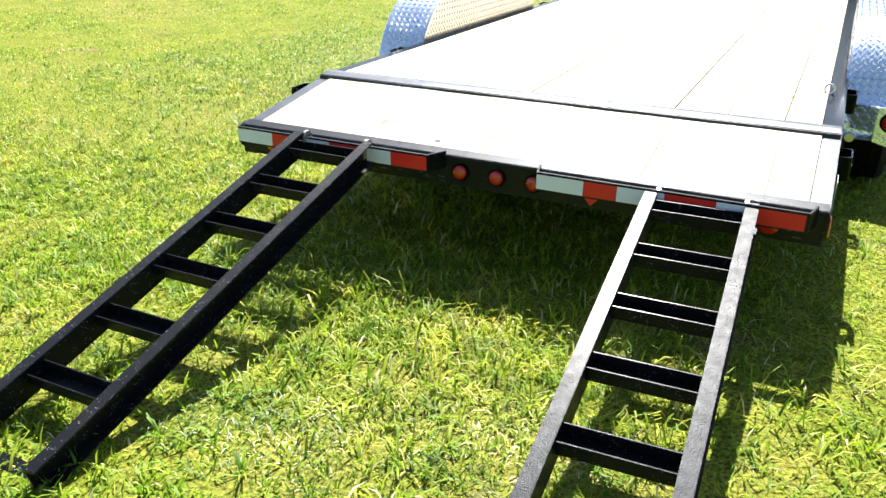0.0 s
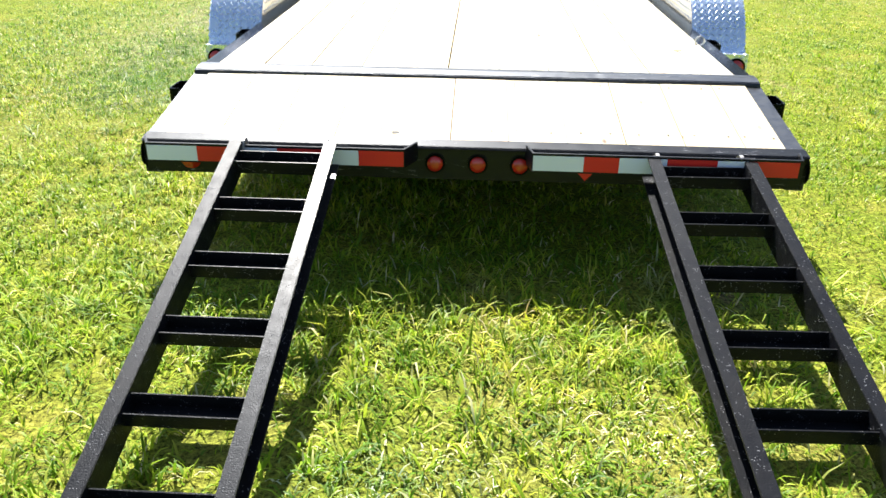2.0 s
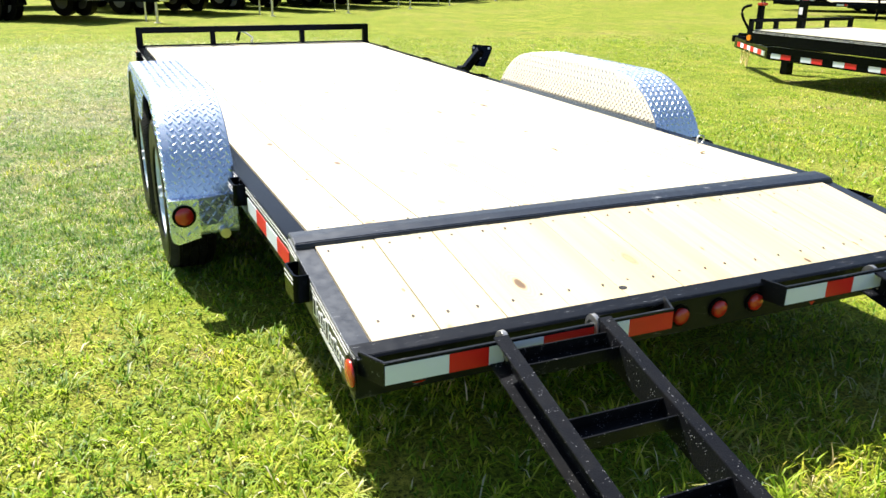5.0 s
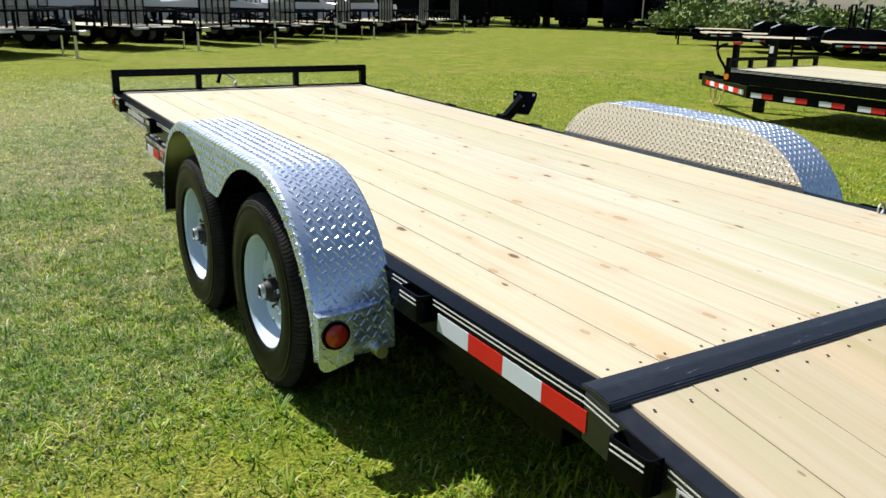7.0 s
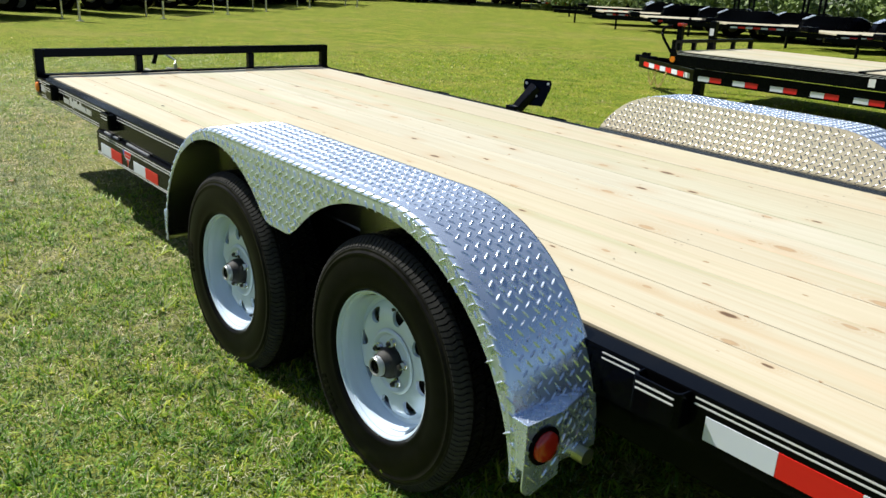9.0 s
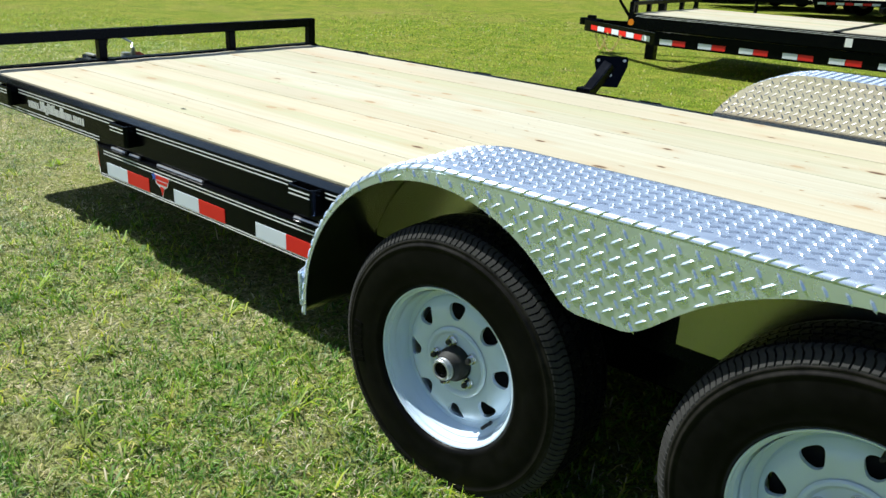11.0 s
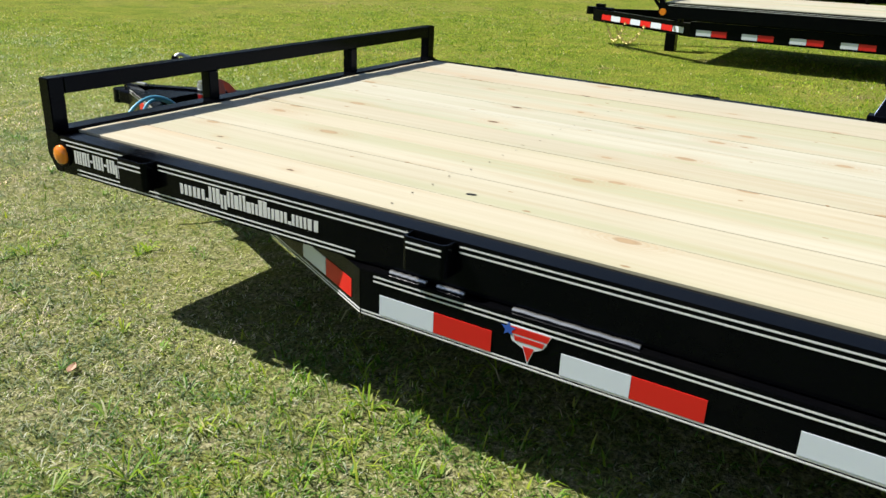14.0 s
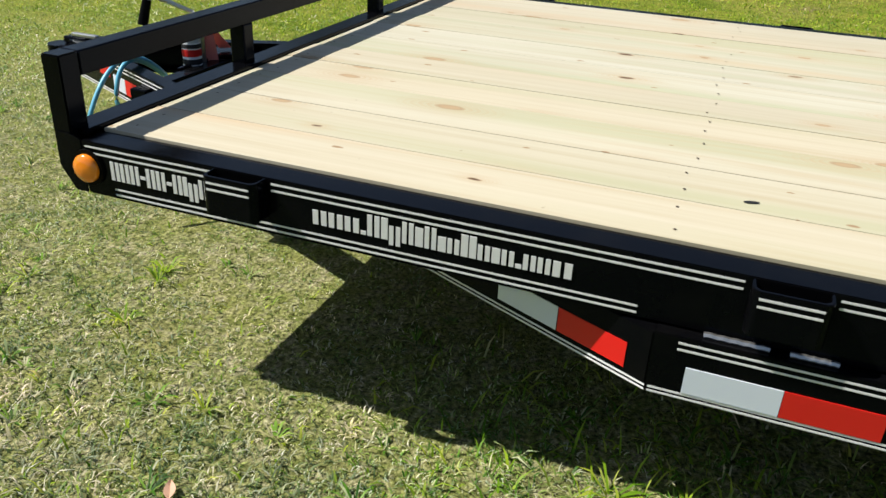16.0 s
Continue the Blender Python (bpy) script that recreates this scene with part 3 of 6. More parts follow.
for sx in (-1, 1):
    for y in (4.716, 4.254, 3.790):
        tape(y, y - 0.150, 0.319, 0.369, sx, 1.0768, False)
        tape(y - 0.151, y - 0.299, 0.319, 0.369, sx, 1.0768, True)
    for k in range(4):
        tape(1.193 - 0.152 * k, 1.193 - 0.152 * k - 0.151, 0.449, 0.500, sx, 1.0508, k % 2 == 1)
    # tape on the tongue arm
    for w0, w1, red in ((0.018, 0.078, True), (0.079, 0.138, False), (0.755, 0.815, True), (0.816, 0.852, False)):
        def face(u, v, w, s=sx):
            x = 1.076 + (0.035 - 1.076) * w
            y = 4.775 + (6.98 - 4.775) * w
            return (s * (x + 0.912 * u), L(y + 0.41 * u), v)
        part("reflective_tape", prism(bmesh.new(), [(0.0003, 0.328), (0.0015, 0.328), (0.0015, 0.377), (0.0003, 0.377)], face, w0, w1), TAPE_R if red else TAPE_W, T,
             "red reflective tape" if red else "white reflective tape")
    for z in (0.411, 0.399, 0.316, 0.308):
        def face2(u, v, w, s=sx):
            x = 1.076 + (0.035 - 1.076) * w
            y = 4.775 + (6.98 - 4.775) * w
            return (s * (x + 0.912 * u), L(y + 0.41 * u), v)
        part("pinstripe", prism(bmesh.new(), [(0.0002, z - 0.0018), (0.001, z - 0.0018), (0.001, z + 0.0018), (0.0002, z + 0.0018)], face2, 0.0 if z < 0.35 else 0.55, 0.97), STRIPE, T)


# red sticker high on the tongue's near end
for sx in (-1, 1):
    def nose(u, v, w, s=sx):
        return (s * (1.076 - 1.041 * w + 0.912 * u), L(4.775 + 2.205 * w + 0.41 * u), v)
    part("reflective_tape", prism(bmesh.new(), [(0.0003, 0.360), (0.0015, 0.360), (0.0015, 0.400), (0.0003, 0.400)], nose, 0.862, 0.895), TAPE_R, T, "red reflective tape")


# round lamps
def lamp(parent, c, axis, r, lens, name="lamp", deep=1.0):
    c, a = Vector(c), Vector(axis)
    g = part(name, ncyl(c, c + a * 0.006 * deep, r * 1.28, 28), RUBBER, parent, "round lamp in a black grommet")
    bm = bmesh.new()
    q = a.to_track_quat("Z", "Y").to_matrix().to_4x4()
    prof = [(r, 0.004 * deep), (r, 0.012 * deep), (r * 0.93, 0.016 * deep), (r * 0.5, 0.020 * deep), (0.0005, 0.021 * deep)]
    rings = [[bm.verts.new(c + (q @ Vector((rr * math.cos(t), rr * math.sin(t), h)))) for t in [2 * math.pi * k / 24 for k in range(24)]] for rr, h in prof]
    for ra, rb in zip(rings, rings[1:]):
        for k in range(24):
            bm.faces.new((ra[k], ra[(k + 1) % 24], rb[(k + 1) % 24], rb[k]))
    part("lens", bm, lens, g, smooth=True)
    return g


for sx in (-1, 1):
    lamp(T, (sx * 1.050, L(0.012), 0.488 + cut_z(0.012)), (sx, 0, 0), 0.034, LAMP_R, "side_lamp", 0.45)
    lamp(T, (sx * 1.050, L(5.932), 0.484), (sx, 0, 0), 0.030, LAMP_A, "marker_lamp")
for x in (-0.112, 0.023, 0.156):
    lamp(T, (x, L(-0.012), 0.395), (0, -1, 0), 0.025, LAMP_R, "tail_lamp")
for x in (-0.894, 0.894):
    bm = ncyl((x, L(-0.012), 0.385), (x, L(-0.026), 0.385), 0.027, 24)
    bmesh.ops.scale(bm, vec=(1.15, 1, 1), space=Matrix.Translation((-x, 0, 0)), verts=bm.verts)
    part("oval_lamp", bm, LAMP_R, T, "oval red tail lamp", True)

# ramp hangers: flat bar loops with slanted ends, taped
for x0, x1, e, widths in ((-1.042, -0.167, 0.036, (0.157, 0.102, 0.148, 0.155, 0.096, 0.142)), (0.171, 1.020, 0.018, (0.154, 0.106, 0.144, 0.150, 0.094, 0.150))):
    y, t = -0.092, 0.008
    h = prism(bmesh.new(), [(x0, -0.012), (x0 + e, y), (x1 - e, y), (x1, -0.012), (x1 - t, -0.012), (x1 - e - t * 0.4, y + t), (x0 + e + t * 0.4, y + t), (x0 + t, -0.012)],
              lambda u, v, w: (u, L(v), w), 0.402, 0.463)
    hang = part("ramp_hanger", bevelled(h, 0.0015), DULL_BLACK, T)
    x = x0 + e + 0.002
    for k, wd in enumerate(widths):
        red = k % 2 == 1
        part("reflective_tape", nbox(x, min(x + wd, x1 - e - 0.002), L(y - 0.0013), L(y + 0.0002), 0.408, 0.456), TAPE_R if red else TAPE_W, hang, "red reflective tape" if red else "white reflective tape")
        x += wd + 0.0005

# plain red triangle hanging under the rear
part("red_triangle", prism(bmesh.new(), [(0.325, 0.398), (0.395, 0.398), (0.360, 0.360)], lambda u, v, w: (u, L(w), v), -0.042, -0.040), TAPE_R, T, "small red triangle decal plate")


# ---- fenders ----
FY, FR = 2.83, 0.475
REAR = {-1: 1.930, 1: 1.990}    # wheel-arch centres along the trailer, outer radius
ARCH_Z = {-1: 0.312, 1: 0.290}


def arch(RY, CZ, n=22):
    """The top line of a fender from its front foot over both wheels to its rear foot: (y, z) points."""
    pts = [(FY + FR, 0.295)]
    pts += [(FY + FR * math.cos(a), CZ + FR * math.sin(a)) for a in [math.pi / 2 * k / n for k in range(n + 1)]]
    pts += [(FY + (RY - FY) * k / 8, CZ + FR) for k in range(1, 8)]
    pts += [(RY + FR * math.cos(a), CZ + FR * math.sin(a)) for a in [math.pi / 2 + math.pi / 2 * k / n for k in range(n + 1)]]
    pts += [(RY - FR, 0.295)]
    return pts


def under(y, RY, CZ):
    """Lower edge of the outer skirt at y: a tight front arch, a wider rear one, a rounded valley between."""
    z = 0.0
    for c, h, r in ((FY + 0.035, CZ + 0.013, 0.420), (RY + 0.046, CZ - 0.075, 0.515)):
        d = abs(y - c)
        if d < r:
            z = max(z, h + math.sqrt(r * r - d * d))
    if RY < y < FY:
        k = 0.045
        h = max(k - abs(z - 0.574), 0) / k
        return max(z, 0.574) + h * h * k / 4
    return max(z, 0.295)


def lug(bm, c, u, v, n, length=0.028, w=0.0076, h=0.0028):
    """One raised lens-shaped lug at c; u along it, v across, n outward."""
    ring = [bm.verts.new(c + u * (length / 2 * a) + v * (w / 2 * b)) for a, b in ((1, 0), (0.55, 0.8), (-0.55, 0.8), (-1, 0), (-0.55, -0.8), (0.55, -0.8))]
    top = [bm.verts.new(c + u * (length / 2 * a) + n * h) for a in (0.5, -0.5)]
    for f in ((ring[0], ring[1], top[0]), (ring[1], ring[2], top[1], top[0]), (ring[2], ring[3], top[1]), (ring[3], ring[4], top[1]), (ring[4], ring[5], top[0], top[1]), (ring[5], ring[0], top[0])):
        bm.faces.new(f)


PITCH = 0.0338


def tread_plate(bm, place, s0, s1, v0, v1):
    """Two interleaved square lattices of lugs over a sheet, the second turned across the first."""
    for b in (0, 1):
        for i in range(int((s1 - s0) / PITCH) + 1):
            for j in range(int((v1 - v0) / PITCH) + 1):
                s, v = s0 + (i + 0.5 * b) * PITCH, v0 + (j + 0.5 * b) * PITCH
                at = place(s, v) if s < s1 and v < v1 else None
                if at is not None:
                    c, ds, dv, n = at
                    u = (ds * 0.83 + dv * 0.56) if b == 0 else (ds * 0.56 - dv * 0.83)
                    lug(bm, c + n * 0.0001, u.normalized(), n.cross(u).normalized(), n, 0.028 if b == 0 else 0.025)


def fender(sx):
    xi, xo, rc = 1.042, 1.300, 0.013
    RY = REAR[sx]
    CZ = ARCH_Z[sx]
    line = arch(RY, CZ)
    f = bmesh.new()
    rows = []
    for y, z in line:
        i = line.index((y, z))
        a, b = line[max(i - 1, 0)], line[min(i + 1, len(line) - 1)]
        ty, tz = b[0] - a[0], b[1] - a[1]
        q = math.hypot(ty, tz)
        ny, nz = tz / q, -ty / q       # outward normal in the y-z plane
        row = []
        for x, inset in ((xi, 0.0), (xi + 0.003, 0.0), ((xi + xo) / 2, 0.0), (xo - rc, 0.0), (xo - rc * 0.62, rc * 0.07), (xo - rc * 0.29, rc * 0.29), (xo - rc * 0.07, rc * 0.62), (xo, rc)):
            row.append(f.verts.new((sx * x, L(y - ny * inset), z - nz * inset)))
        rows.append(row)
    for a, b in zip(rows, rows[1:]):
        for k in range(7):
            f.faces.new((a[k], a[k + 1], b[k + 1], b[k]))
    top = part("fender", f, ALU, T, "diamond-plate aluminium tandem fender", True)
    sol = top.modifiers.new("thickness", "SOLIDIFY")
    sol.thickness = 0.003
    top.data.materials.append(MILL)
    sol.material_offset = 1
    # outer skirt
    s = bmesh.new()
    n = 150
    y0, y1 = RY - FR + rc, FY + FR - rc
    def over(y):
        r = FR - rc
        if y > FY:
            return CZ + math.sqrt(max(r * r - (y - FY) ** 2, 0))
        if y < RY:
            return CZ + math.sqrt(max(r * r - (y - RY) ** 2, 0))
        return CZ + r
    ys = [y0 + (y1 - y0) * (0.5 - 0.5 * math.cos(math.pi * k / n)) for k in range(n + 1)]
    up = [s.verts.new((sx * xo, L(y), max(over(y), 0.295))) for y in ys]
    lo = [s.verts.new((sx * xo, L(y), min(under(y, RY, CZ), over(y) - 0.001))) for y in ys]
    for k in range(n):
        s.faces.new((up[k], up[k + 1], lo[k + 1], lo[k]))
    sk = part("skirt", s, ALU, top, "diamond-plate skirt dipping between the wheels")
    sol = sk.modifiers.new("thickness", "SOLIDIFY")
    sol.thickness = 0.003
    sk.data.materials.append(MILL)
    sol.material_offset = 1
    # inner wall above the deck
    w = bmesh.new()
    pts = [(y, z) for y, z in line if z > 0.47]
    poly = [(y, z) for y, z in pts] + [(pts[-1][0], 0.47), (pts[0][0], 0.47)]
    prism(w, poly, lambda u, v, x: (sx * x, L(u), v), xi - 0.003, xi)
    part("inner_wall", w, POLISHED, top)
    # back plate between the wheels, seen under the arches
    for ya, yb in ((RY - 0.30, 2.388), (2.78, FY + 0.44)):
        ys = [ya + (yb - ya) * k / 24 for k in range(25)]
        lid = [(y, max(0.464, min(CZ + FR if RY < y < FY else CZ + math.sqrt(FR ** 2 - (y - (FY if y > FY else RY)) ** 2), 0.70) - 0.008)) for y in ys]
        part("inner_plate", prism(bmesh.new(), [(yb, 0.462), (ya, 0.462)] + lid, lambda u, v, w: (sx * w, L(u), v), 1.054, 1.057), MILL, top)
    # tread lugs on top, corner and skirt
    g = bmesh.new()
    acc = [0.0]
    for (ya, za), (yb, zb) in zip(line, line[1:]):
        acc.append(acc[-1] + math.hypot(yb - ya, zb - za))
    def at(sv):
        for k in range(len(acc) - 1):
            if sv <= acc[k + 1]:
                t = (sv - acc[k]) / max(acc[k + 1] - acc[k], 1e-6)
                (ya, za), (yb, zb) = line[k], line[k + 1]
                d = Vector((0, yb - ya, zb - za)).normalized()
                return Vector((0, L(ya + (yb - ya) * t), za + (zb - za) * t)), d
        return None

    def on_top(sv, v):
        p, d = at(sv)
        return p + Vector((sx * (xo - v), 0, 0)), d, Vector((-sx, 0, 0)), Vector((0, d.z, -d.y))

    def on_skirt(u, v):
        y = FY + FR - u
        if under(y, RY, CZ) + 0.004 < v < over(y) - 0.003:
            return Vector((sx * xo, L(y), v)), Vector((0, -1, 0)), Vector((0, 0, 1)), Vector((sx, 0, 0))
        return None

    def on_wall(u, v):
        y = FY + FR - u
        lim = CZ + FR if RY < y < FY else CZ + math.sqrt(max(FR ** 2 - (y - (FY if y > FY else RY)) ** 2, 0))
        if v < lim - 0.012:
            return Vector((sx * (xi - 0.003), L(y), v)), Vector((0, -1, 0)), Vector((0, 0, 1)), Vector((-sx, 0, 0))
        return None

    tread_plate(g, on_top, 0.02, acc[-1] - 0.015, 0.040, xo - xi - 0.012)
    tread_plate(g, on_skirt, 0.03, FY - RY + 2 * FR - 0.02, 0.30, CZ + FR)
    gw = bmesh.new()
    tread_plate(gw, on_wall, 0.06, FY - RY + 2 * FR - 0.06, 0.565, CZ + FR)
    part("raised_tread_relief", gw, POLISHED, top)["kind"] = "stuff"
    # lugs that roll over the outer corner
    sv = 0.012
    while sv < acc[-1] - 0.01:
        p, d = at(sv)
        nr = Vector((0, d.z, -d.y))
        ex = Vector((sx, 0, 0))
        nc = (nr + ex).normalized()
        e = (nr - ex).normalized()
        c = p + ex * abs(xo - rc * 0.27) - nr * (rc * 0.27)
        u = (d * 0.83 + e * 0.56).normalized()
        lug(g, c - nc * 0.0010, u, nc.cross(u), nc, 0.028, 0.0076, 0.0030)
        sv += PITCH
    ob = part("raised_tread_relief", g, ALU, top)
    ob["kind"] = "stuff"
    # rear plate with a rounded foot that carries the lamp, and the shorter box beside it
    yb = RY - FR - 0.001
    foot = [(1.300, 0.445), (1.192, 0.445), (1.192, 0.292), (1.272, 0.272)] + [(1.270 + 0.030 * math.sin(a), 0.302 - 0.030 * math.cos(a)) for a in [math.pi / 2 * k / 6 for k in range(1, 7)]]
    b1 = part("light_box", prism(bmesh.new(), foot, lambda u, v, w: (sx * u, L(w), v), yb - 0.026, yb - 0.022), ALU, top, "diamond-plate light box")
    part("box_return", bevelled(prism(bmesh.new(), [(1.298, yb + 0.02), (1.298, yb - 0.022), (1.192, yb - 0.022), (1.190, yb - 0.024), (1.075, yb + 0.010), (1.075, yb + 0.03)],
                                      lambda u, v, w: (sx * u, L(v), w), 0.335, 0.4448), 0.002), ALU, b1)
    lamp(T, (sx * 1.248, L(yb - 0.026), 0.384), (0, -1, 0), 0.034, LAMP_R, "fender_tail_lamp")
    g = bmesh.new()
    for k in range(5):
        for j in range(4):
            x = 1.180 - k * 0.0235
            y = yb - 0.024 + (1.190 - x) / 0.115 * 0.034
            nrm = Vector((-sx * 0.284, -0.959, 0))
            d, e = Vector((0.959 * -sx, 0.284, 0)), Vector((0, 0, 1))
            u = (d * 0.72 + e * (0.69 if (k + j) % 2 else -0.69)).normalized()
            lug(g, Vector((sx * x, L(y - 0.0003), 0.350 + j * 0.026)), u, nrm.cross(u), nrm)
    for k in range(9):
        for j in range(2):
            x, y = 1.284 - k * 0.0235, yb - 0.012 + j * 0.018 + max(0.0, 1.19 - 1.284 + k * 0.0235) * 0.3
            u = Vector((0.7 * sx, 0.7 if (k + j) % 2 else -0.7, 0)).normalized()
            lug(g, Vector((sx * x, L(y), 0.4450)), u, Vector((0, 0, 1)).cross(u), Vector((0, 0, 1)), 0.018)
    for x, z in ((1.275, 0.432), (1.290, 0.410), (1.290, 0.350), (1.283, 0.320), (1.262, 0.300), (1.235, 0.312), (1.210, 0.330), (1.205, 0.425), (1.290, 0.380)):
        u = Vector((0.7 * sx, 0, 0.7 if x > 1.25 else -0.7))
        lug(g, Vector((sx * x, L(yb - 0.0262), z)), u, Vector((0, -1, 0)).cross(u), Vector((0, -1, 0)))
    part("raised_tread_relief", g, ALU, b1)["kind"] = "stuff"
    # frame tube end under the box, plugged
    part("stub_tube", ncyl((sx * 1.10, L(yb - 0.030), 0.300), (sx * 1.10, L(yb + 0.10), 0.300), 0.020, 16), STEEL, top, "bare steel stub tube")
    # wedge-shaped box ahead of the front foot, its slanted cheek carrying the amber lamp
    yf = FY + FR
    plan = [(1.297, yf + 0.001), (1.297, yf + 0.016), (1.168, yf + 0.082), (1.150, yf + 0.086), (1.084, yf + 0.086), (1.084, yf + 0.001)]
    bx = prism(bmesh.new(), plan, lambda u, v, w: (sx * u, L(v), w), 0.312, 0.408)
    for vert in bx.verts:
        if vert.co.z < 0.35:
            vert.co.y = L(yf) + (vert.co.y - L(yf)) * 0.62
    b2 = part("light_box", bevelled(bx, 0.004), ALU, top, "diamond-plate light box")
    g = bmesh.new()
    flat, up = Vector((-sx, 0, 0)), Vector((0, 1, 0))

    def on_lid(u, v):
        x, y = 1.297 - u, yf + v
        if v < 0.010 + max(0.0, min(u, 0.129)) * 0.511:
            return Vector((sx * x, L(y), 0.408)), flat, up, Vector((0, 0, 1))
        return None

    tread_plate(g, on_lid, 0.012, 0.205, 0.010, 0.078)
    for k in range(3):
        for j in range(3):
            d = Vector((0.7 * sx, 0, 0.7 if (k + j) % 2 else -0.7))
            lug(g, Vector((sx * (1.150 - 0.028 * k), L(yf + 0.0862 - 0.012 * (2 - j) * 0.9), 0.338 + j * 0.026)), d, Vector((0, 1, 0)).cross(d), Vector((0, 1, 0)), 0.022)
    part("raised_tread_relief", g, ALU, b2)["kind"] = "stuff"
    out = Vector((sx * 0.455, 0.89, 0.10)).normalized()
    lamp(T, Vector((sx * 1.227, L(yf + 0.042), 0.362)), out, 0.036, LAMP_A, "fender_marker_lamp")
    return top


for sx in (-1, 1):
    fender(sx)


# ---- wheels ----
def tyre_mesh():
    prof = [(0.192, 0.070), (0.205, 0.093), (0.212, 0.099), (0.218, 0.098), (0.235, 0.102), (0.262, 0.1035), (0.288, 0.102), (0.297, 0.1000), (0.299, 0.1025), (0.303, 0.1020), (0.305, 0.0985), (0.310, 0.0965), (0.312, 0.0980), (0.315, 0.0965), (0.324, 0.086), (0.331, 0.076), (0.335, 0.060),
            (0.335, 0.0), (0.335, -0.060), (0.330, -0.078), (0.315, -0.095), (0.270, -0.104), (0.235, -0.102), (0.205, -0.093), (0.192, -0.070)]
    return revolve(bmesh.new(), prof, 96, True)


def tread_mesh(rows, n, fill):
    """Rings of tread blocks; each row is a list of (x, radius, turn) across the block."""
    bm = bmesh.new()
    step = 2 * math.pi / n
    for r, row in enumerate(rows):
        for k in range(n):
            a0 = step * (k + 0.5 * (r % 2))
            lines = []
            for x, rad, turn in row:
                lo, hi = a0 + turn * step, a0 + (turn + fill) * step
                lines.append([bm.verts.new((x, q * math.cos(a), q * math.sin(a))) for q, a in ((rad - 0.011, lo), (rad, lo), (rad, hi), (rad - 0.011, hi))])
            for p, q in zip(lines, lines[1:]):
                for i in range(3):
                    bm.faces.new((p[i], p[i + 1], q[i + 1], q[i]))
            bm.faces.new(lines[0])
            bm.faces.new(lines[-1][::-1])
    return bm


SHOULDER = [[(0.062, 0.3430, 0.0), (0.069, 0.3420, 0.20), (0.076, 0.3393, 0.20), (0.082, 0.3350, -0.06), (0.089, 0.3285, -0.06), (0.0960, 0.3190, 0.16)]]
CROWN = [[(x, 0.3445, 0.0), (x + 0.014, 0.3445, 0.35), (x + 0.028, 0.3445, 0.0)] for x in (0.024, -0.012, -0.048)] + [[(-0.086, 0.334, 0.3), (-0.070, 0.341, 0.0), (-0.053, 0.3435, 0.3)]]


def rim_mesh():
    """Steel rim, outer face towards +x, with eight rounded windows."""
    bm = bmesh.new()
    revolve(bm, [(0.194, 0.066), (0.209, 0.078), (0.213, 0.086), (0.212, 0.093), (0.208, 0.095), (0.2055, 0.093), (0.2045, 0.084), (0.2015, 0.083), (0.2005, 0.089), (0.1965, 0.088), (0.1955, 0.078), (0.1900, 0.076), (0.1885, 0.068),
                 (0.184, 0.050), (0.180, 0.036), (0.1765, 0.022), (0.1715, 0.0205), (0.1640, 0.0205), (0.160, 0.0285)], 64)
    revolve(bm, [(0.184, 0.060), (0.178, 0.0), (0.178, -0.07), (0.200, -0.09)], 64)
    # dished disc with windows
    def disc(r, a):
        t = (r - 0.055) / (0.160 - 0.055)
        x = 0.036 - 0.008 * t + 0.016 * math.sin(math.pi * min(max(t, 0), 1) ** 1.6)
        return (x, r * math.cos(a), r * math.sin(a))
    N = 8
    for s in range(N):
        mid = 2 * math.pi * (s + 0.5) / N
        hw = math.pi / N
        outer, inner = [], []
        M = 32
        for k in range(M):
            t = 2 * math.pi * k / M
            c, sn = math.cos(t), math.sin(t)
            q = 1 / max(abs(c), abs(sn))
            outer.append((0.1155 + 0.0445 * sn * q, mid + hw * c * q))
            sq = (abs(c) ** 3.0 + abs(sn) ** 3.0) ** (-1 / 3.0)
            rr = 0.130 + 0.0205 * sn * sq
            wide = 0.0190 + 0.0085 * sn * sq
            inner.append((rr, mid + wide * c * sq / rr * 1.06))
        vo = [bm.verts.new(disc(*p)) for p in outer]
        vi = [bm.verts.new(disc(*p)) for p in inner]
        vb = [bm.verts.new((disc(*p)[0] - 0.010, disc(*p)[1], disc(*p)[2])) for p in inner]
        for k in range(M):
            j = (k + 1) % M
            bm.faces.new((vo[k], vo[j], vi[j], vi[k]))
            bm.faces.new((vi[k], vi[j], vb[j], vb[k]))
    revolve(bm, [(0.090, 0.0440), (0.086, 0.0480), (0.081, 0.0490), (0.077, 0.0470), (0.073, 0.0425), (0.066, 0.0415), (0.046, 0.0430), (0.041, 0.038), (0.041, 0.02)], 48)
    bmesh.ops.remove_doubles(bm, verts=bm.verts, dist=0.0004)
    return bm


def mesh_of(bm, name, material, smooth=True):
    me = bpy.data.meshes.new(name)
    bmesh.ops.recalc_face_normals(bm, faces=bm.faces)
    bm.to_mesh(me)
    bm.free()
    me.materials.append(material)
    if smooth:
        me.shade_smooth()
    return me


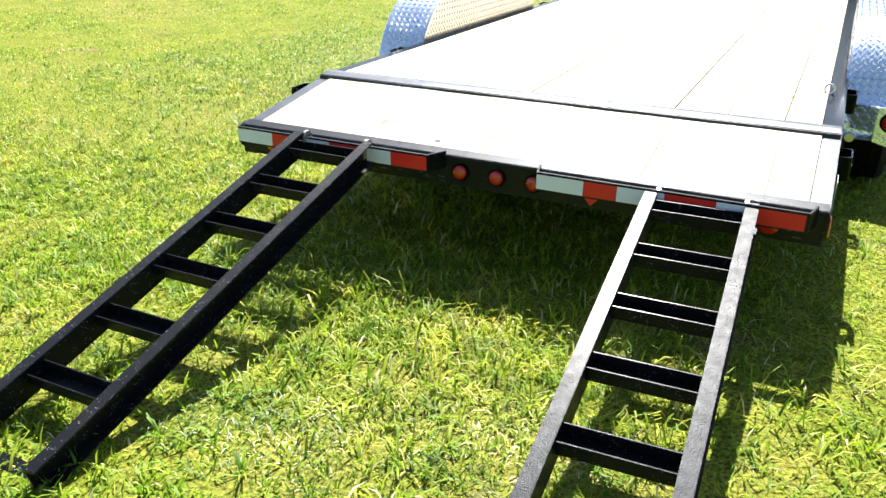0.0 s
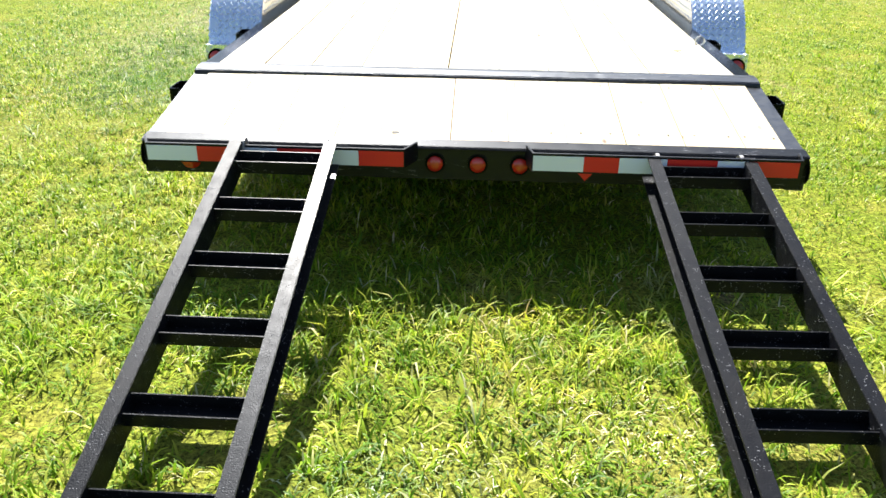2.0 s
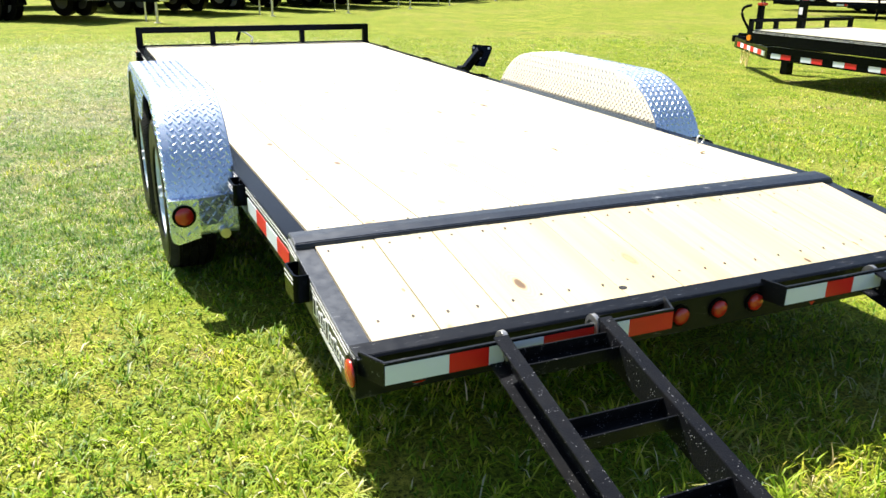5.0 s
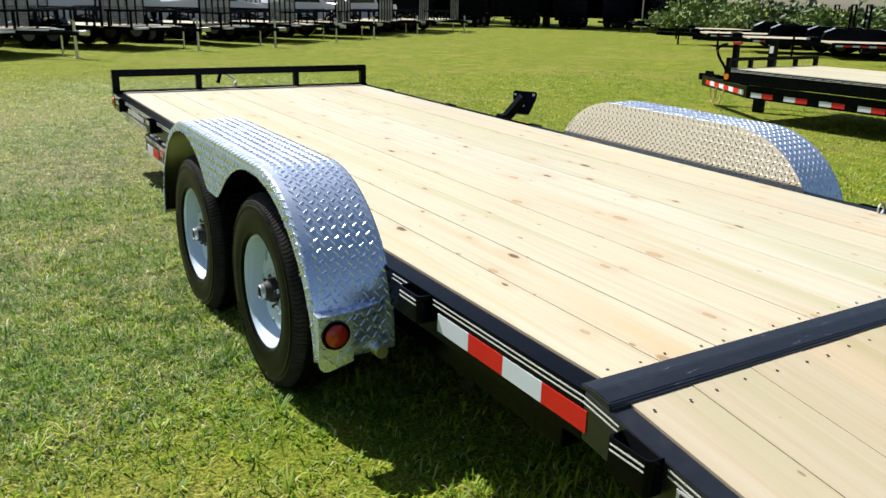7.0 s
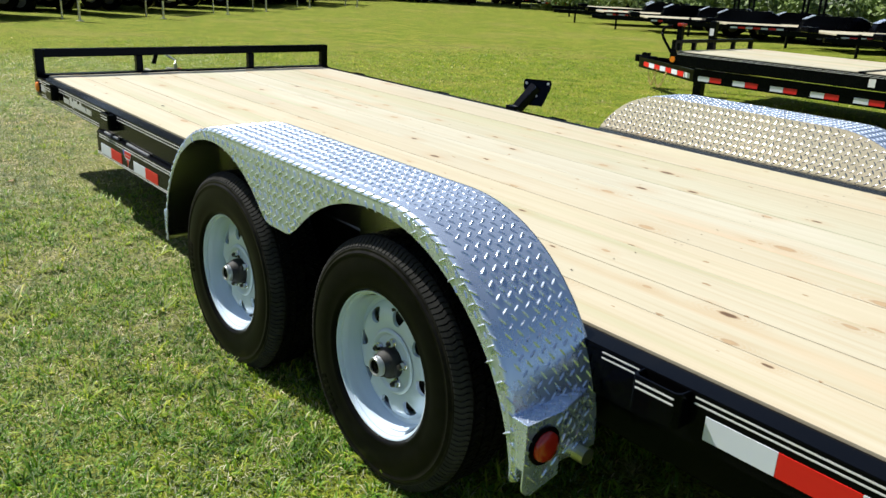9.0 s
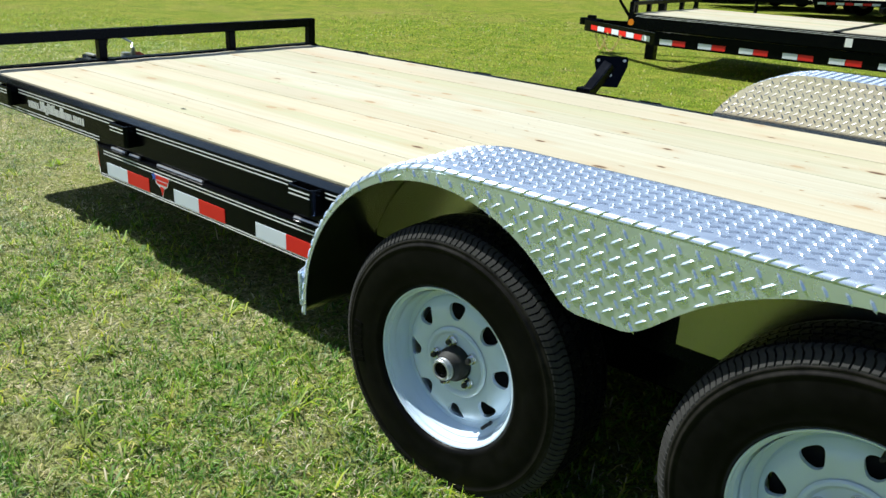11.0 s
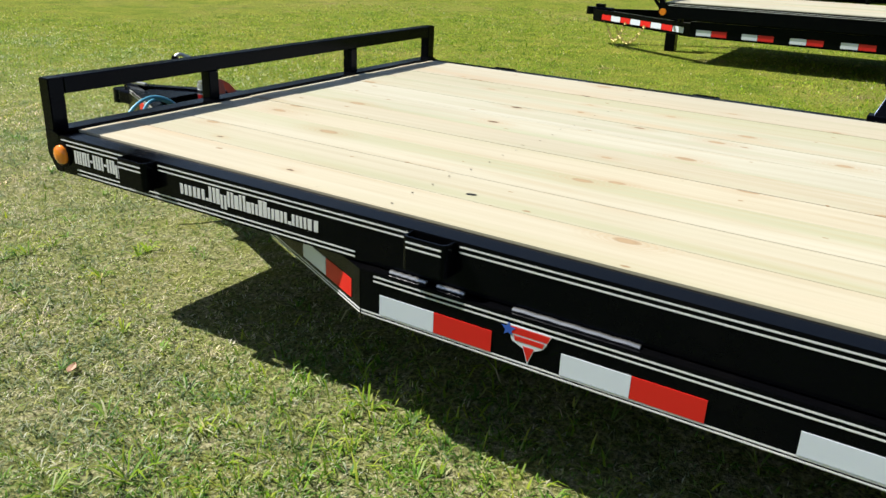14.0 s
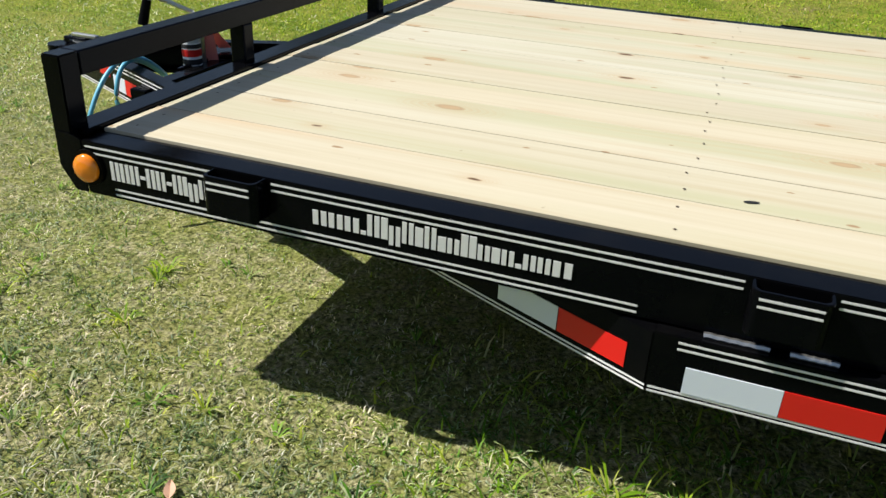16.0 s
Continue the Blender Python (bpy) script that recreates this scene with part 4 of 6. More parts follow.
NUT = mat("chrome_nut", (0.72, 0.73, 0.75), 0.2, 1.0)[0]
W_TYRE = mesh_of(tyre_mesh(), "tyre", SIDEWALL)
W_TREAD = mesh_of(tread_mesh(CROWN, 110, 0.80), "tread", TREAD, False)
W_SHOULDER = mesh_of(tread_mesh(SHOULDER, 136, 0.74), "tread_shoulder", LIT_DUSTY, False)
W_RIM = mesh_of(rim_mesh(), "rim", WHITE, False)
W_RIM.shade_smooth()
W_RIM.set_sharp_from_angle(angle=radians(28))
hubm = bmesh.new()
revolve(hubm, [(0.0, 0.030), (0.0425, 0.030), (0.0425, 0.060), (0.040, 0.066), (0.035, 0.072), (0.030, 0.086), (0.0, 0.086)], 32)
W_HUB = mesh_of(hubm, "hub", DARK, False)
capm = bmesh.new()
revolve(capm, [(0.0280, 0.082), (0.0280, 0.088), (0.0262, 0.090), (0.0262, 0.098), (0.0245, 0.101), (0.0205, 0.101), (0.0190, 0.090), (0.0, 0.090)], 32)
W_CAP = mesh_of(capm, "grease_cap", CAP, False)
plugm = bmesh.new()
revolve(plugm, [(0.0189, 0.089), (0.0182, 0.098), (0.013, 0.097), (0.010, 0.093), (0.007, 0.097), (0.0, 0.0975)], 24)
W_PLUG = mesh_of(plugm, "rubber_plug", RUBBER, False)
barm = bmesh.new()
for k in range(6):
    a = 0.072 * k
    prism(barm, [(-0.0065, -0.014), (0.0065, -0.014), (0.0065, 0.014), (-0.0065, 0.014)],
          lambda u, v, w, a=a: (0.1030 + w, (0.276 + v) * math.cos(a + u / 0.276), (0.276 + v) * math.sin(a + u / 0.276)), -0.004, 0.0022)
W_BARS = mesh_of(barm, "sidewall_marking", RUBBER, False)
nutm = bmesh.new()
revolve(nutm, [(0.0, 0.030), (0.0135, 0.040), (0.0135, 0.047), (0.0125, 0.049), (0.0, 0.049)], 20)
cyl(nutm, (0.047, 0, 0), (0.060, 0, 0), 0.0098, 6)
W_NUT_END = mesh_of(ncyl((0.059, 0, 0), (0.066, 0, 0), 0.0062, 12), "stud_end", DARK, False)
W_NUT = mesh_of(nutm, "lug_nut", NUT, False)
W_VALVE = mesh_of(pipe(bmesh.new(), [(0.030, 0, 0), (0.055, 0, 0), (0.066, 0, 0)], 0.0045, 8), "valve_stem", DARK)
# drum disc behind the rim windows, its near-black standing in for shade there
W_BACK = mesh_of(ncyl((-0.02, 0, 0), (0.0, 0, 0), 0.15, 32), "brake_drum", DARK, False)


def sub(name, me, parent, m=None, label=""):
    ob = new(name, me)
    ob.parent = parent
    if m is not None:
        ob.matrix_local = m
    if label:
        ob["label"] = label
    return ob


def wheel(parent, m, turn=0.0, nuts=0.3, valve=4.2):
    w = sub("wheel", W_TYRE, parent, m @ Matrix.Rotation(turn, 4, "X"), "black radial tyre on a white steel rim")
    sub("tread", W_TREAD, w)["kind"] = "stuff"
    sub("tread_shoulder", W_SHOULDER, w, label="dusty grey shoulder blocks of the tread, painted lighter as if lit")["kind"] = "stuff"
    sub("rim", W_RIM, w, label="white painted eight-window steel rim")
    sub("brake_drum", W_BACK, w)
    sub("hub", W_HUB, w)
    cap = sub("grease_cap", W_CAP, w, label="silver grease cap with a black rubber plug")
    sub("rubber_plug", W_PLUG, cap)
    sub("sidewall_marking", W_BARS, w, Matrix.Rotation(2.6, 4, "X"))
    for k in range(5):
        a = 2 * math.pi * k / 5 + nuts
        nut = sub("lug_nut", W_NUT, w, Matrix.Translation((0, 0.0572 * math.cos(a), 0.0572 * math.sin(a))))
        sub("stud_end", W_NUT_END, nut, label="dark stud end")
    sub("valve_stem", W_VALVE, w, Matrix.Translation((0, 0.164 * math.cos(valve), 0.164 * math.sin(valve))))
    return w


for y, tn, hub_z, nuts, valve in ((2.829, 0.446, 0.303, 0.08, 4.97), (1.972, 1.035, 0.322, 0.445, 0.39)):
    dz = hub_z + 0.012 - (y - 2.4) * 0.0087
    wheel(T, pose(-1.191, L(y), dz, 0, 0, 180) @ Matrix.Scale(0.972, 4), tn, nuts, valve)
    wheel(T, pose(1.191, L(y), dz) @ Matrix.Scale(0.972, 4), tn + 0.7)
    part("axle", ncyl((-1.08, L(y), dz), (1.08, L(y), dz), 0.038, 16), BLACK, T)

# ---- ramps ----
def make_ramp(m, group):
    r = thing("loading_ramp", "black steel ladder ramp leaning from the trailer's rear onto grass, wet", "ramp", group, m)
    length, half = 1.50, 0.164
    for s in (-1, 1):
        # C-channel side that opens outward
        prof = [(half - 0.038, 0.0), (half, 0.0), (half, -0.006), (half - 0.034, -0.006), (half - 0.034, -0.072), (half + 0.004, -0.072), (half + 0.004, -0.078), (half - 0.040, -0.078)]
        part("side_rail", bevelled(prism(bmesh.new(), prof, lambda u, v, w, s=s: (s * u, -w, v), 0.0, length), 0.0015), WET_BLACK, r)
        # hook over the hanger
        hk = bmesh.new()
        ring = [math.pi * k / 10 for k in range(11)]
        out = [(-0.030, -0.060), (-0.016, -0.032)] + [(0.012 - 0.028 * math.cos(a), -0.032 + 0.028 * math.sin(a)) for a in ring] + [(0.040, -0.048), (0.031, -0.048)] + [(0.021 + 0.010 * math.cos(a), -0.032 + 0.010 * math.sin(a)) for a in ring] + [(0.011, -0.060)]
        prism(hk, out, lambda u, v, w, s=s: (s * (half - 0.036) + w, u, v), -0.006, 0.006)
        part("hook", bevelled(hk, 0.001), RUST, r, "bare worn steel hook")
    for k in range(6):
        y = -0.040 - k * 0.2350
        prof = [(0, 0.0), (0, -0.040), (-0.060, -0.040), (-0.060, 0.0), (-0.0555, 0.0), (-0.0555, -0.0355), (-0.0045, -0.0355), (-0.0045, 0.0)]
        part("rung", bevelled(prism(bmesh.new(), prof, lambda u, v, w, y=y: (w, y + u, v - 0.012), -half + 0.034, half - 0.034), 0.0008), WET_BLACK, r)
    part("foot_plate", nbox(-half + 0.034, half - 0.034, -length, -length + 0.05, -0.078, -0.070, 0.001), WET_BLACK, r)
    return r


make_ramp(pose(-0.573, -0.103, 0.449, 14.9, 0, -0.4), "loading ramps")
make_ramp(pose(0.700, -0.075, 0.428, 12.9, 0, 1.6), "loading ramps")


# ---- lettering as plain bars, decals ----
def bars(y_front, y_back, z0, glyphs, x, sx=-1, material=STRIPE, name="lettering_bar", inset=None):
    """A row of plain upright bars, two to a wide sign; glyphs as (width share, low, high)."""
    total = sum(w for w, a, b in glyphs)
    y = y_front
    for w, a, b in glyphs:
        d = (y_front - y_back) * w / total
        strokes = ((0.08, 0.92),) if w < 0.75 or inset else ((0.06, 0.40), (0.58, 0.92))
        for p, q in strokes:
            part(name, nbox(sx * (x - 0.0004), sx * (x + 0.0008), L(y - d * p), L(y - d * q), z0 + a + cut_z(y), z0 + b + cut_z(y)), material, T)
            if inset:
                part(name, nbox(sx * x, sx * (x + 0.0014), L(y - d * 0.30), L(y - d * 0.70), z0 + a + 0.006 + cut_z(y), z0 + b - 0.006 + cut_z(y)), inset, T)
        y -= d


X_H, A_H = 0.029, 0.042
site = [(1.3, 0, X_H)] * 3 + [(0.5, 0, 0.008)] + [(1.1, 0, A_H), (0.6, 0, A_H), (1, -0.009, X_H), (1, 0, A_H), (0.7, 0, 0.037), (1, 0, A_H), (0.7, 0, X_H), (1, 0, X_H), (0.6, 0, A_H),
                                                                (0.6, 0, A_H), (1, 0, X_H), (0.7, 0, X_H), (1, 0, X_H), (0.5, 0, 0.008), (1, 0, X_H), (1, 0, X_H), (1.5, 0, X_H)]
for sx in (-1, 1):
    bars(5.414, 4.920, 0.467, site, 1.0508, sx)
    bars(5.878, 5.640, 0.466, [(1, 0, 0.040)] * 3 + [(0.6, 0.015, 0.022)] + [(1, 0, 0.040)] * 2 + [(0.6, 0.015, 0.022)] + [(1, 0, 0.040), (0.5, 0, 0.040), (1, -0.009, 0.029), (1, 0, 0.040)], 1.0508, sx)
    # dealer decal on the dovetail rail: dark signs edged in white
    bars(0.335, 0.060, 0.462, [(1.6, -0.008, 0.046), (0.5, 0.004, 0.036), (1, -0.006, 0.030), (1, 0.0, 0.038), (0.7, 0.0, 0.036), (1.4, -0.012, 0.046), (0.7, 0, 0.028), (1, 0, 0.028), (0.5, 0, 0.036), (0.5, 0, 0.038), (1, 0, 0.028), (0.7, 0, 0.028), (1, 0, 0.028)], 1.0508, sx, inset=DARK)
    bars(0.270, 0.090, 0.437, [(0.7, 0, 0.013)] * 12, 1.0508, sx)
    # maker's decal: red wedge, white band, blue star spot
    cy, x = 4.328, 1.0770
    part("maker_decal", prism(bmesh.new(), [(cy + 0.052, 0.400), (cy - 0.052, 0.400), (cy - 0.034, 0.364), (cy - 0.012, 0.352), (cy, 0.318), (cy + 0.012, 0.352), (cy + 0.040, 0.364)],
                              lambda u, v, w, s=sx: (s * w, L(u), v), x, x + 0.0010), TAPE_W, T, "white edge of a wedge-shaped decal")
    part("maker_decal", prism(bmesh.new(), [(cy + 0.047, 0.397), (cy - 0.048, 0.397), (cy - 0.042, 0.381), (cy + 0.041, 0.381)],
                              lambda u, v, w, s=sx: (s * w, L(u), v), x + 0.0008, x + 0.0016), TAPE_R, T, "red field of a wedge-shaped decal")
    part("maker_decal", prism(bmesh.new(), [(cy + 0.036, 0.377), (cy - 0.036, 0.377), (cy - 0.032, 0.366), (cy + 0.032, 0.366)],
                              lambda u, v, w, s=sx: (s * w, L(u), v), x + 0.0008, x + 0.0016), TAPE_R, T, "red field of a wedge-shaped decal")
    part("maker_decal", prism(bmesh.new(), [(cy + 0.013, 0.358), (cy - 0.013, 0.358), (cy, 0.324)],
                              lambda u, v, w, s=sx: (s * w, L(u), v), x + 0.0008, x + 0.0016), TAPE_R, T, "red tip of a wedge-shaped decal")
    star = []
    for k in range(10):
        r = 0.017 if k % 2 == 0 else 0.008
        star.append((cy + 0.049 + r * math.sin(k * math.pi / 5), 0.388 + r * math.cos(k * math.pi / 5)))
    part("maker_decal", prism(bmesh.new(), star, lambda u, v, w, s=sx: (s * w, L(u), v), x + 0.0012, x + 0.0022), BLUE, T, "small blue star")

# deck screws
sc = bmesh.new()
for k, y in enumerate((0.640, 1.810, 3.625, 4.787, 5.900)):
    for i in range(COLS):
        for dx in (-0.050, 0.052):
            if k and random.random() < 0.12:
                continue
            x = (SEAMS[i] + SEAMS[i + 1]) / 2 + dx * (SEAMS[i + 1] - SEAMS[i]) / 0.19 + random.uniform(-0.010, 0.010)
            bmesh.ops.create_circle(sc, cap_ends=True, segments=6, radius=0.0034 if k else 0.0042, matrix=Matrix.Translation((x, L(y + random.uniform(-0.010, 0.010)), DECK + 0.0018)))
for i in range(COLS):
    for y in (0.106, 0.488):
        for dx in (-0.055, 0.05):
            x = (TAIL_SEAMS[i] + TAIL_SEAMS[i + 1]) / 2 + dx * (TAIL_SEAMS[i + 1] - TAIL_SEAMS[i]) / 0.19 + random.uniform(-0.012, 0.012)
            bmesh.ops.create_circle(sc, cap_ends=True, segments=6, radius=0.0042, matrix=Matrix.Translation((x, L(y + random.uniform(-0.006, 0.006)), DECK + cut_z(y) + 0.0018)) @ Matrix.Rotation(DROP, 4, "X"))
part("deck_screws", sc, SCREW, T)["kind"] = "stuff"
# big dark knot hole by the rear bar
kn = bmesh.new()
bmesh.ops.create_circle(kn, cap_ends=True, segments=12, radius=0.011, matrix=Matrix.Translation((-0.245, L(0.075), DECK + cut_z(0.075) + 0.0016)) @ Matrix.Rotation(DROP, 4, "X") @ Matrix.Diagonal((1.2, 0.8, 1, 1)))
part("knot_hole", kn, DARK, T)
kn = bmesh.new()
bmesh.ops.create_circle(kn, cap_ends=True, segments=12, radius=0.010, matrix=Matrix.Translation((-0.764, L(4.666), DECK + 0.0018)) @ Matrix.Rotation(0.3, 4, "Z") @ Matrix.Diagonal((0.55, 1.5, 1, 1)))
part("knot_hole", kn, DARK, T)

# ---- spare-wheel mount on the far rail ----
sm = part("spare_mount", nbox(1.051, 1.115, L(3.885), L(3.965), 0.455, 0.555, 0.004), BLACK, T, "black spare-wheel bracket")
tb = bmesh.new()
box(tb, -0.027, 0.027, -0.027, 0.027, -0.02, 0.190, 0.004)
bmesh.ops.transform(tb, matrix=Matrix.Translation((1.095, L(3.925), 0.520)) @ Matrix.Rotation(radians(34), 4, "Y") @ Matrix.Rotation(radians(18), 4, "X"), verts=tb.verts)
part("bracket_tube", tb, BLACK, sm)
ptt = bmesh.new()
prism(ptt, [(-0.085, 0.045), (-0.075, 0.060), (0.075, 0.060), (0.085, 0.045), (0.082, 0.010), (0.042, -0.095), (-0.042, -0.095), (-0.082, 0.010)],
      lambda u, v, w: (w, u, v), -0.004, 0.004)
PM = Matrix.Translation((1.205, L(3.865), 0.650)) @ Matrix.Rotation(radians(32), 4, "Z") @ Matrix.Rotation(radians(10), 4, "Y")
bmesh.ops.transform(ptt, matrix=PM, verts=ptt.verts)
part("bracket_plate", bevelled(ptt, 0.001), BLACK, sm)
for u, v in ((-0.065, 0.040), (0.066, 0.035), (0.0, -0.035)):
    c = PM @ Vector((-0.004, u, v))
    part("bolt", ncyl(c, PM @ Vector((-0.012, u, v)), 0.008, 10), STEEL, sm)

# ---- tongue: plate, coupler, jack ----
part("tongue_plate", bevelled(prism(bmesh.new(), [(-0.195, 6.64), (0.195, 6.64), (0.10, 6.86), (-0.10, 6.86)], lambda u, v, w: (u, L(v), w), 0.404, 0.412), 0.001), BLACK, T)
part("winch_plate", bevelled(prism(bmesh.new(), [(0.09, 6.40), (0.29, 6.40), (0.25, 6.57), (0.07, 6.57)], lambda u, v, w: (u, L(v), w), 0.404, 0.412), 0.001), BLACK, T)
part("jack_mount", nbox(-0.10, 0.10, L(6.455), L(6.468), 0.30, 0.402, 0.002), BLACK, T)
part("jack_mount", nbox(-0.34, 0.34, L(6.40), L(6.455), 0.315, 0.395, 0.003), BLACK, T)
part("tongue_crossbar", nbox(-0.42, 0.42, L(6.20), L(6.26), 0.315, 0.395, 0.003), BLACK, T)
cp = bmesh.new()
box(cp, -0.055, 0.055, L(6.85), L(7.02), 0.335, 0.400, 0.010)
cyl(cp, (0, L(7.055), 0.330), (0, L(7.055), 0.392), 0.045, 24)
box(cp, -0.020, 0.020, L(6.92), L(7.02), 0.400, 0.425, 0.006)
part("coupler", cp, BLACK, T, "black ball coupler")
part("coupler_latch", nbox(-0.010, 0.010, L(6.88), L(6.99), 0.425, 0.438, 0.003), STEEL, T)
JX, JY = -0.012, 6.470
jk = part("jack", ncyl((JX, L(JY), 0.235), (JX, L(JY), 0.490), 0.031, 24), JACK_GREY, T, "grey tongue jack with stickers")
part("jack_sticker", ncyl((JX, L(JY), 0.345), (JX, L(JY), 0.470), 0.0317, 24), PAPER, jk, "white sticker band")
part("jack_sticker", ncyl((JX, L(JY), 0.425), (JX, L(JY), 0.448), 0.0323, 24), TAPE_R, jk, "red sticker band")
part("jack_sticker", ncyl((JX, L(JY), 0.452), (JX, L(JY), 0.466), 0.0323, 24), DARK, jk, "black sticker band")
part("jack_sticker", ncyl((JX, L(JY), 0.398), (JX, L(JY), 0.416), 0.0323, 24), DARK, jk, "black sticker band")
part("jack_sticker", ncyl((JX, L(JY), 0.355), (JX, L(JY), 0.361), 0.0323, 24), DARK, jk, "black sticker band")
part("jack_leg", ncyl((JX, L(JY), -0.035), (JX, L(JY), 0.24), 0.022, 20), STEEL, jk)
part("jack_foot", ncyl((JX, L(JY), -0.038), (JX, L(JY), -0.026), 0.075, 24), STEEL, jk)
part("jack_cap", bevelled(ncyl((JX, L(JY), 0.490), (JX, L(JY), 0.502), 0.029, 24), 0.003), STEEL, jk)
part("jack_screw", ncyl((JX + 0.045, L(JY - 0.005), 0.35), (JX + 0.045, L(JY - 0.005), 0.53), 0.014, 14), STEEL, jk)
part("crank_arm", pipe(bmesh.new(), [(0.030, L(6.470), 0.525), (0.050, L(6.500), 0.552), (0.000, L(6.560), 0.590)] + bend((-0.020, L(6.575), 0.600), (-0.045, L(6.590), 0.618), (-0.056, L(6.595), 0.592), 6), 0.0075, 8), STEEL, jk)
part("crank_grip", ncyl((-0.055, L(6.594), 0.600), (-0.078, L(6.605), 0.520), 0.0145, 14, 0.017), RUBBER, jk, "black rubber crank grip")
st = bmesh.new()
pts = [(0.050, 6.465, 0.500), (0.060, 6.455, 0.480), (0.062, 6.448, 0.420), (0.064, 6.440, 0.340)]
fold = [(0.054, 6.470, 0.502), (0.095, 6.460, 0.478), (0.145, 6.450, 0.420)]
fv = [(st.verts.new((x - 0.014, L(y + 0.014), z)), st.verts.new((x + 0.016, L(y - 0.014), z))) for x, y, z in fold]
for a, b in zip(fv, fv[1:]):
    st.faces.new((a[0], a[1], b[1], b[0]))
vs = [(st.verts.new((x - 0.014, L(y + 0.014), z)), st.verts.new((x + 0.014, L(y - 0.014), z))) for x, y, z in pts]
for a, b in zip(vs, vs[1:]):
    st.faces.new((a[0], a[1], b[1], b[0]))
ob = part("warning_strap", st, RED_STRAP, jk, "faded red webbing strap")
ob.modifiers.new("thickness", "SOLIDIFY").thickness = 0.002
# breakaway cable in blue sleeve, coiled over the tongue arm
loop1 = bend((-0.440, L(6.54), 0.300), (-0.275, L(6.545), 0.575), (-0.070, L(6.54), 0.360), 18)
loop2 = [(-0.292, L(6.55), 0.300)] + bend((-0.300, L(6.55), 0.330), (-0.265, L(6.555), 0.530), (-0.074, L(6.55), 0.362), 18)
part("breakaway_cable", pipe(bmesh.new(), loop1, 0.0072, 8), CABLE, T, "light blue sleeved cable loop", True)
part("breakaway_cable", pipe(bmesh.new(), loop2, 0.0072, 8), CABLE, T, "light blue sleeved cable loop", True)

# small fittings by the far rear pocket
bm = bmesh.new()
pipe(bm, [(0.985 + 0.020 * math.cos(a), L(1.205), DECK + 0.014 + 0.020 * math.sin(a)) for a in [math.pi * 2 * k / 16 for k in range(17)]], 0.004, 6)
part("tie_down_ring", bm, STEEL, T, "small steel tie-down ring")
part("paper_tag", nbox(1.058, 1.0592, L(0.215), L(0.305), 0.375, 0.470), PAPER, T, "white paper tag taped under the rail")
lf = bmesh.new()
bmesh.ops.create_circle(lf, cap_ends=True, segments=8, radius=0.016, matrix=Matrix.Translation((0.855, 1.035, 0.5255)) @ Matrix.Rotation(0.5, 4, "Z") @ Matrix.Diagonal((1.5, 0.4, 1, 1)))
lo = link("dead_leaf", lf, mat("dry_leaf", (0.30, 0.17, 0.07), 0.8)[0])
lo.modifiers.new("thickness", "SOLIDIFY").thickness = 0.0015
tagged(lo, "small curled brown leaf lying on the deck", "leaf")
lf = bmesh.new()
for k in range(7):
    a = k / 6 - 0.5
    w = 0.011 * math.cos(a * 2.9) + 0.0005
    row = [lf.verts.new((a * 0.052, s * w, 0.012 + 0.010 * a * a + 0.004 * abs(s))) for s in (-1, 0, 1)]
    if k:
        for q in (0, 1):
            lf.faces.new((last[q], last[q + 1], row[q + 1], row[q]))
    last = row
leaf = link("dead_leaf", lf, mat("pink_brown_leaf", (0.50, 0.30, 0.20), 0.7)[0])
leaf.matrix_world = pose(-1.342, 5.569, 0.004, 0, 0, 35)
leaf.modifiers.new("thickness", "SOLIDIFY").thickness = 0.001
tagged(leaf, "dry pinkish-brown leaf fallen on the grass", "leaf")


# ---- second flatbed trailer parked alongside ----
F = thing("flatbed_trailer", "black flatbed tilt trailer with pine deck parked on the grass", "trailer", m=pose(7.31, 6.58, -0.075, 0, 0, 0.5))


def fpart(name, bm, material, label=""):
    return part(name, bm, material, F, label)


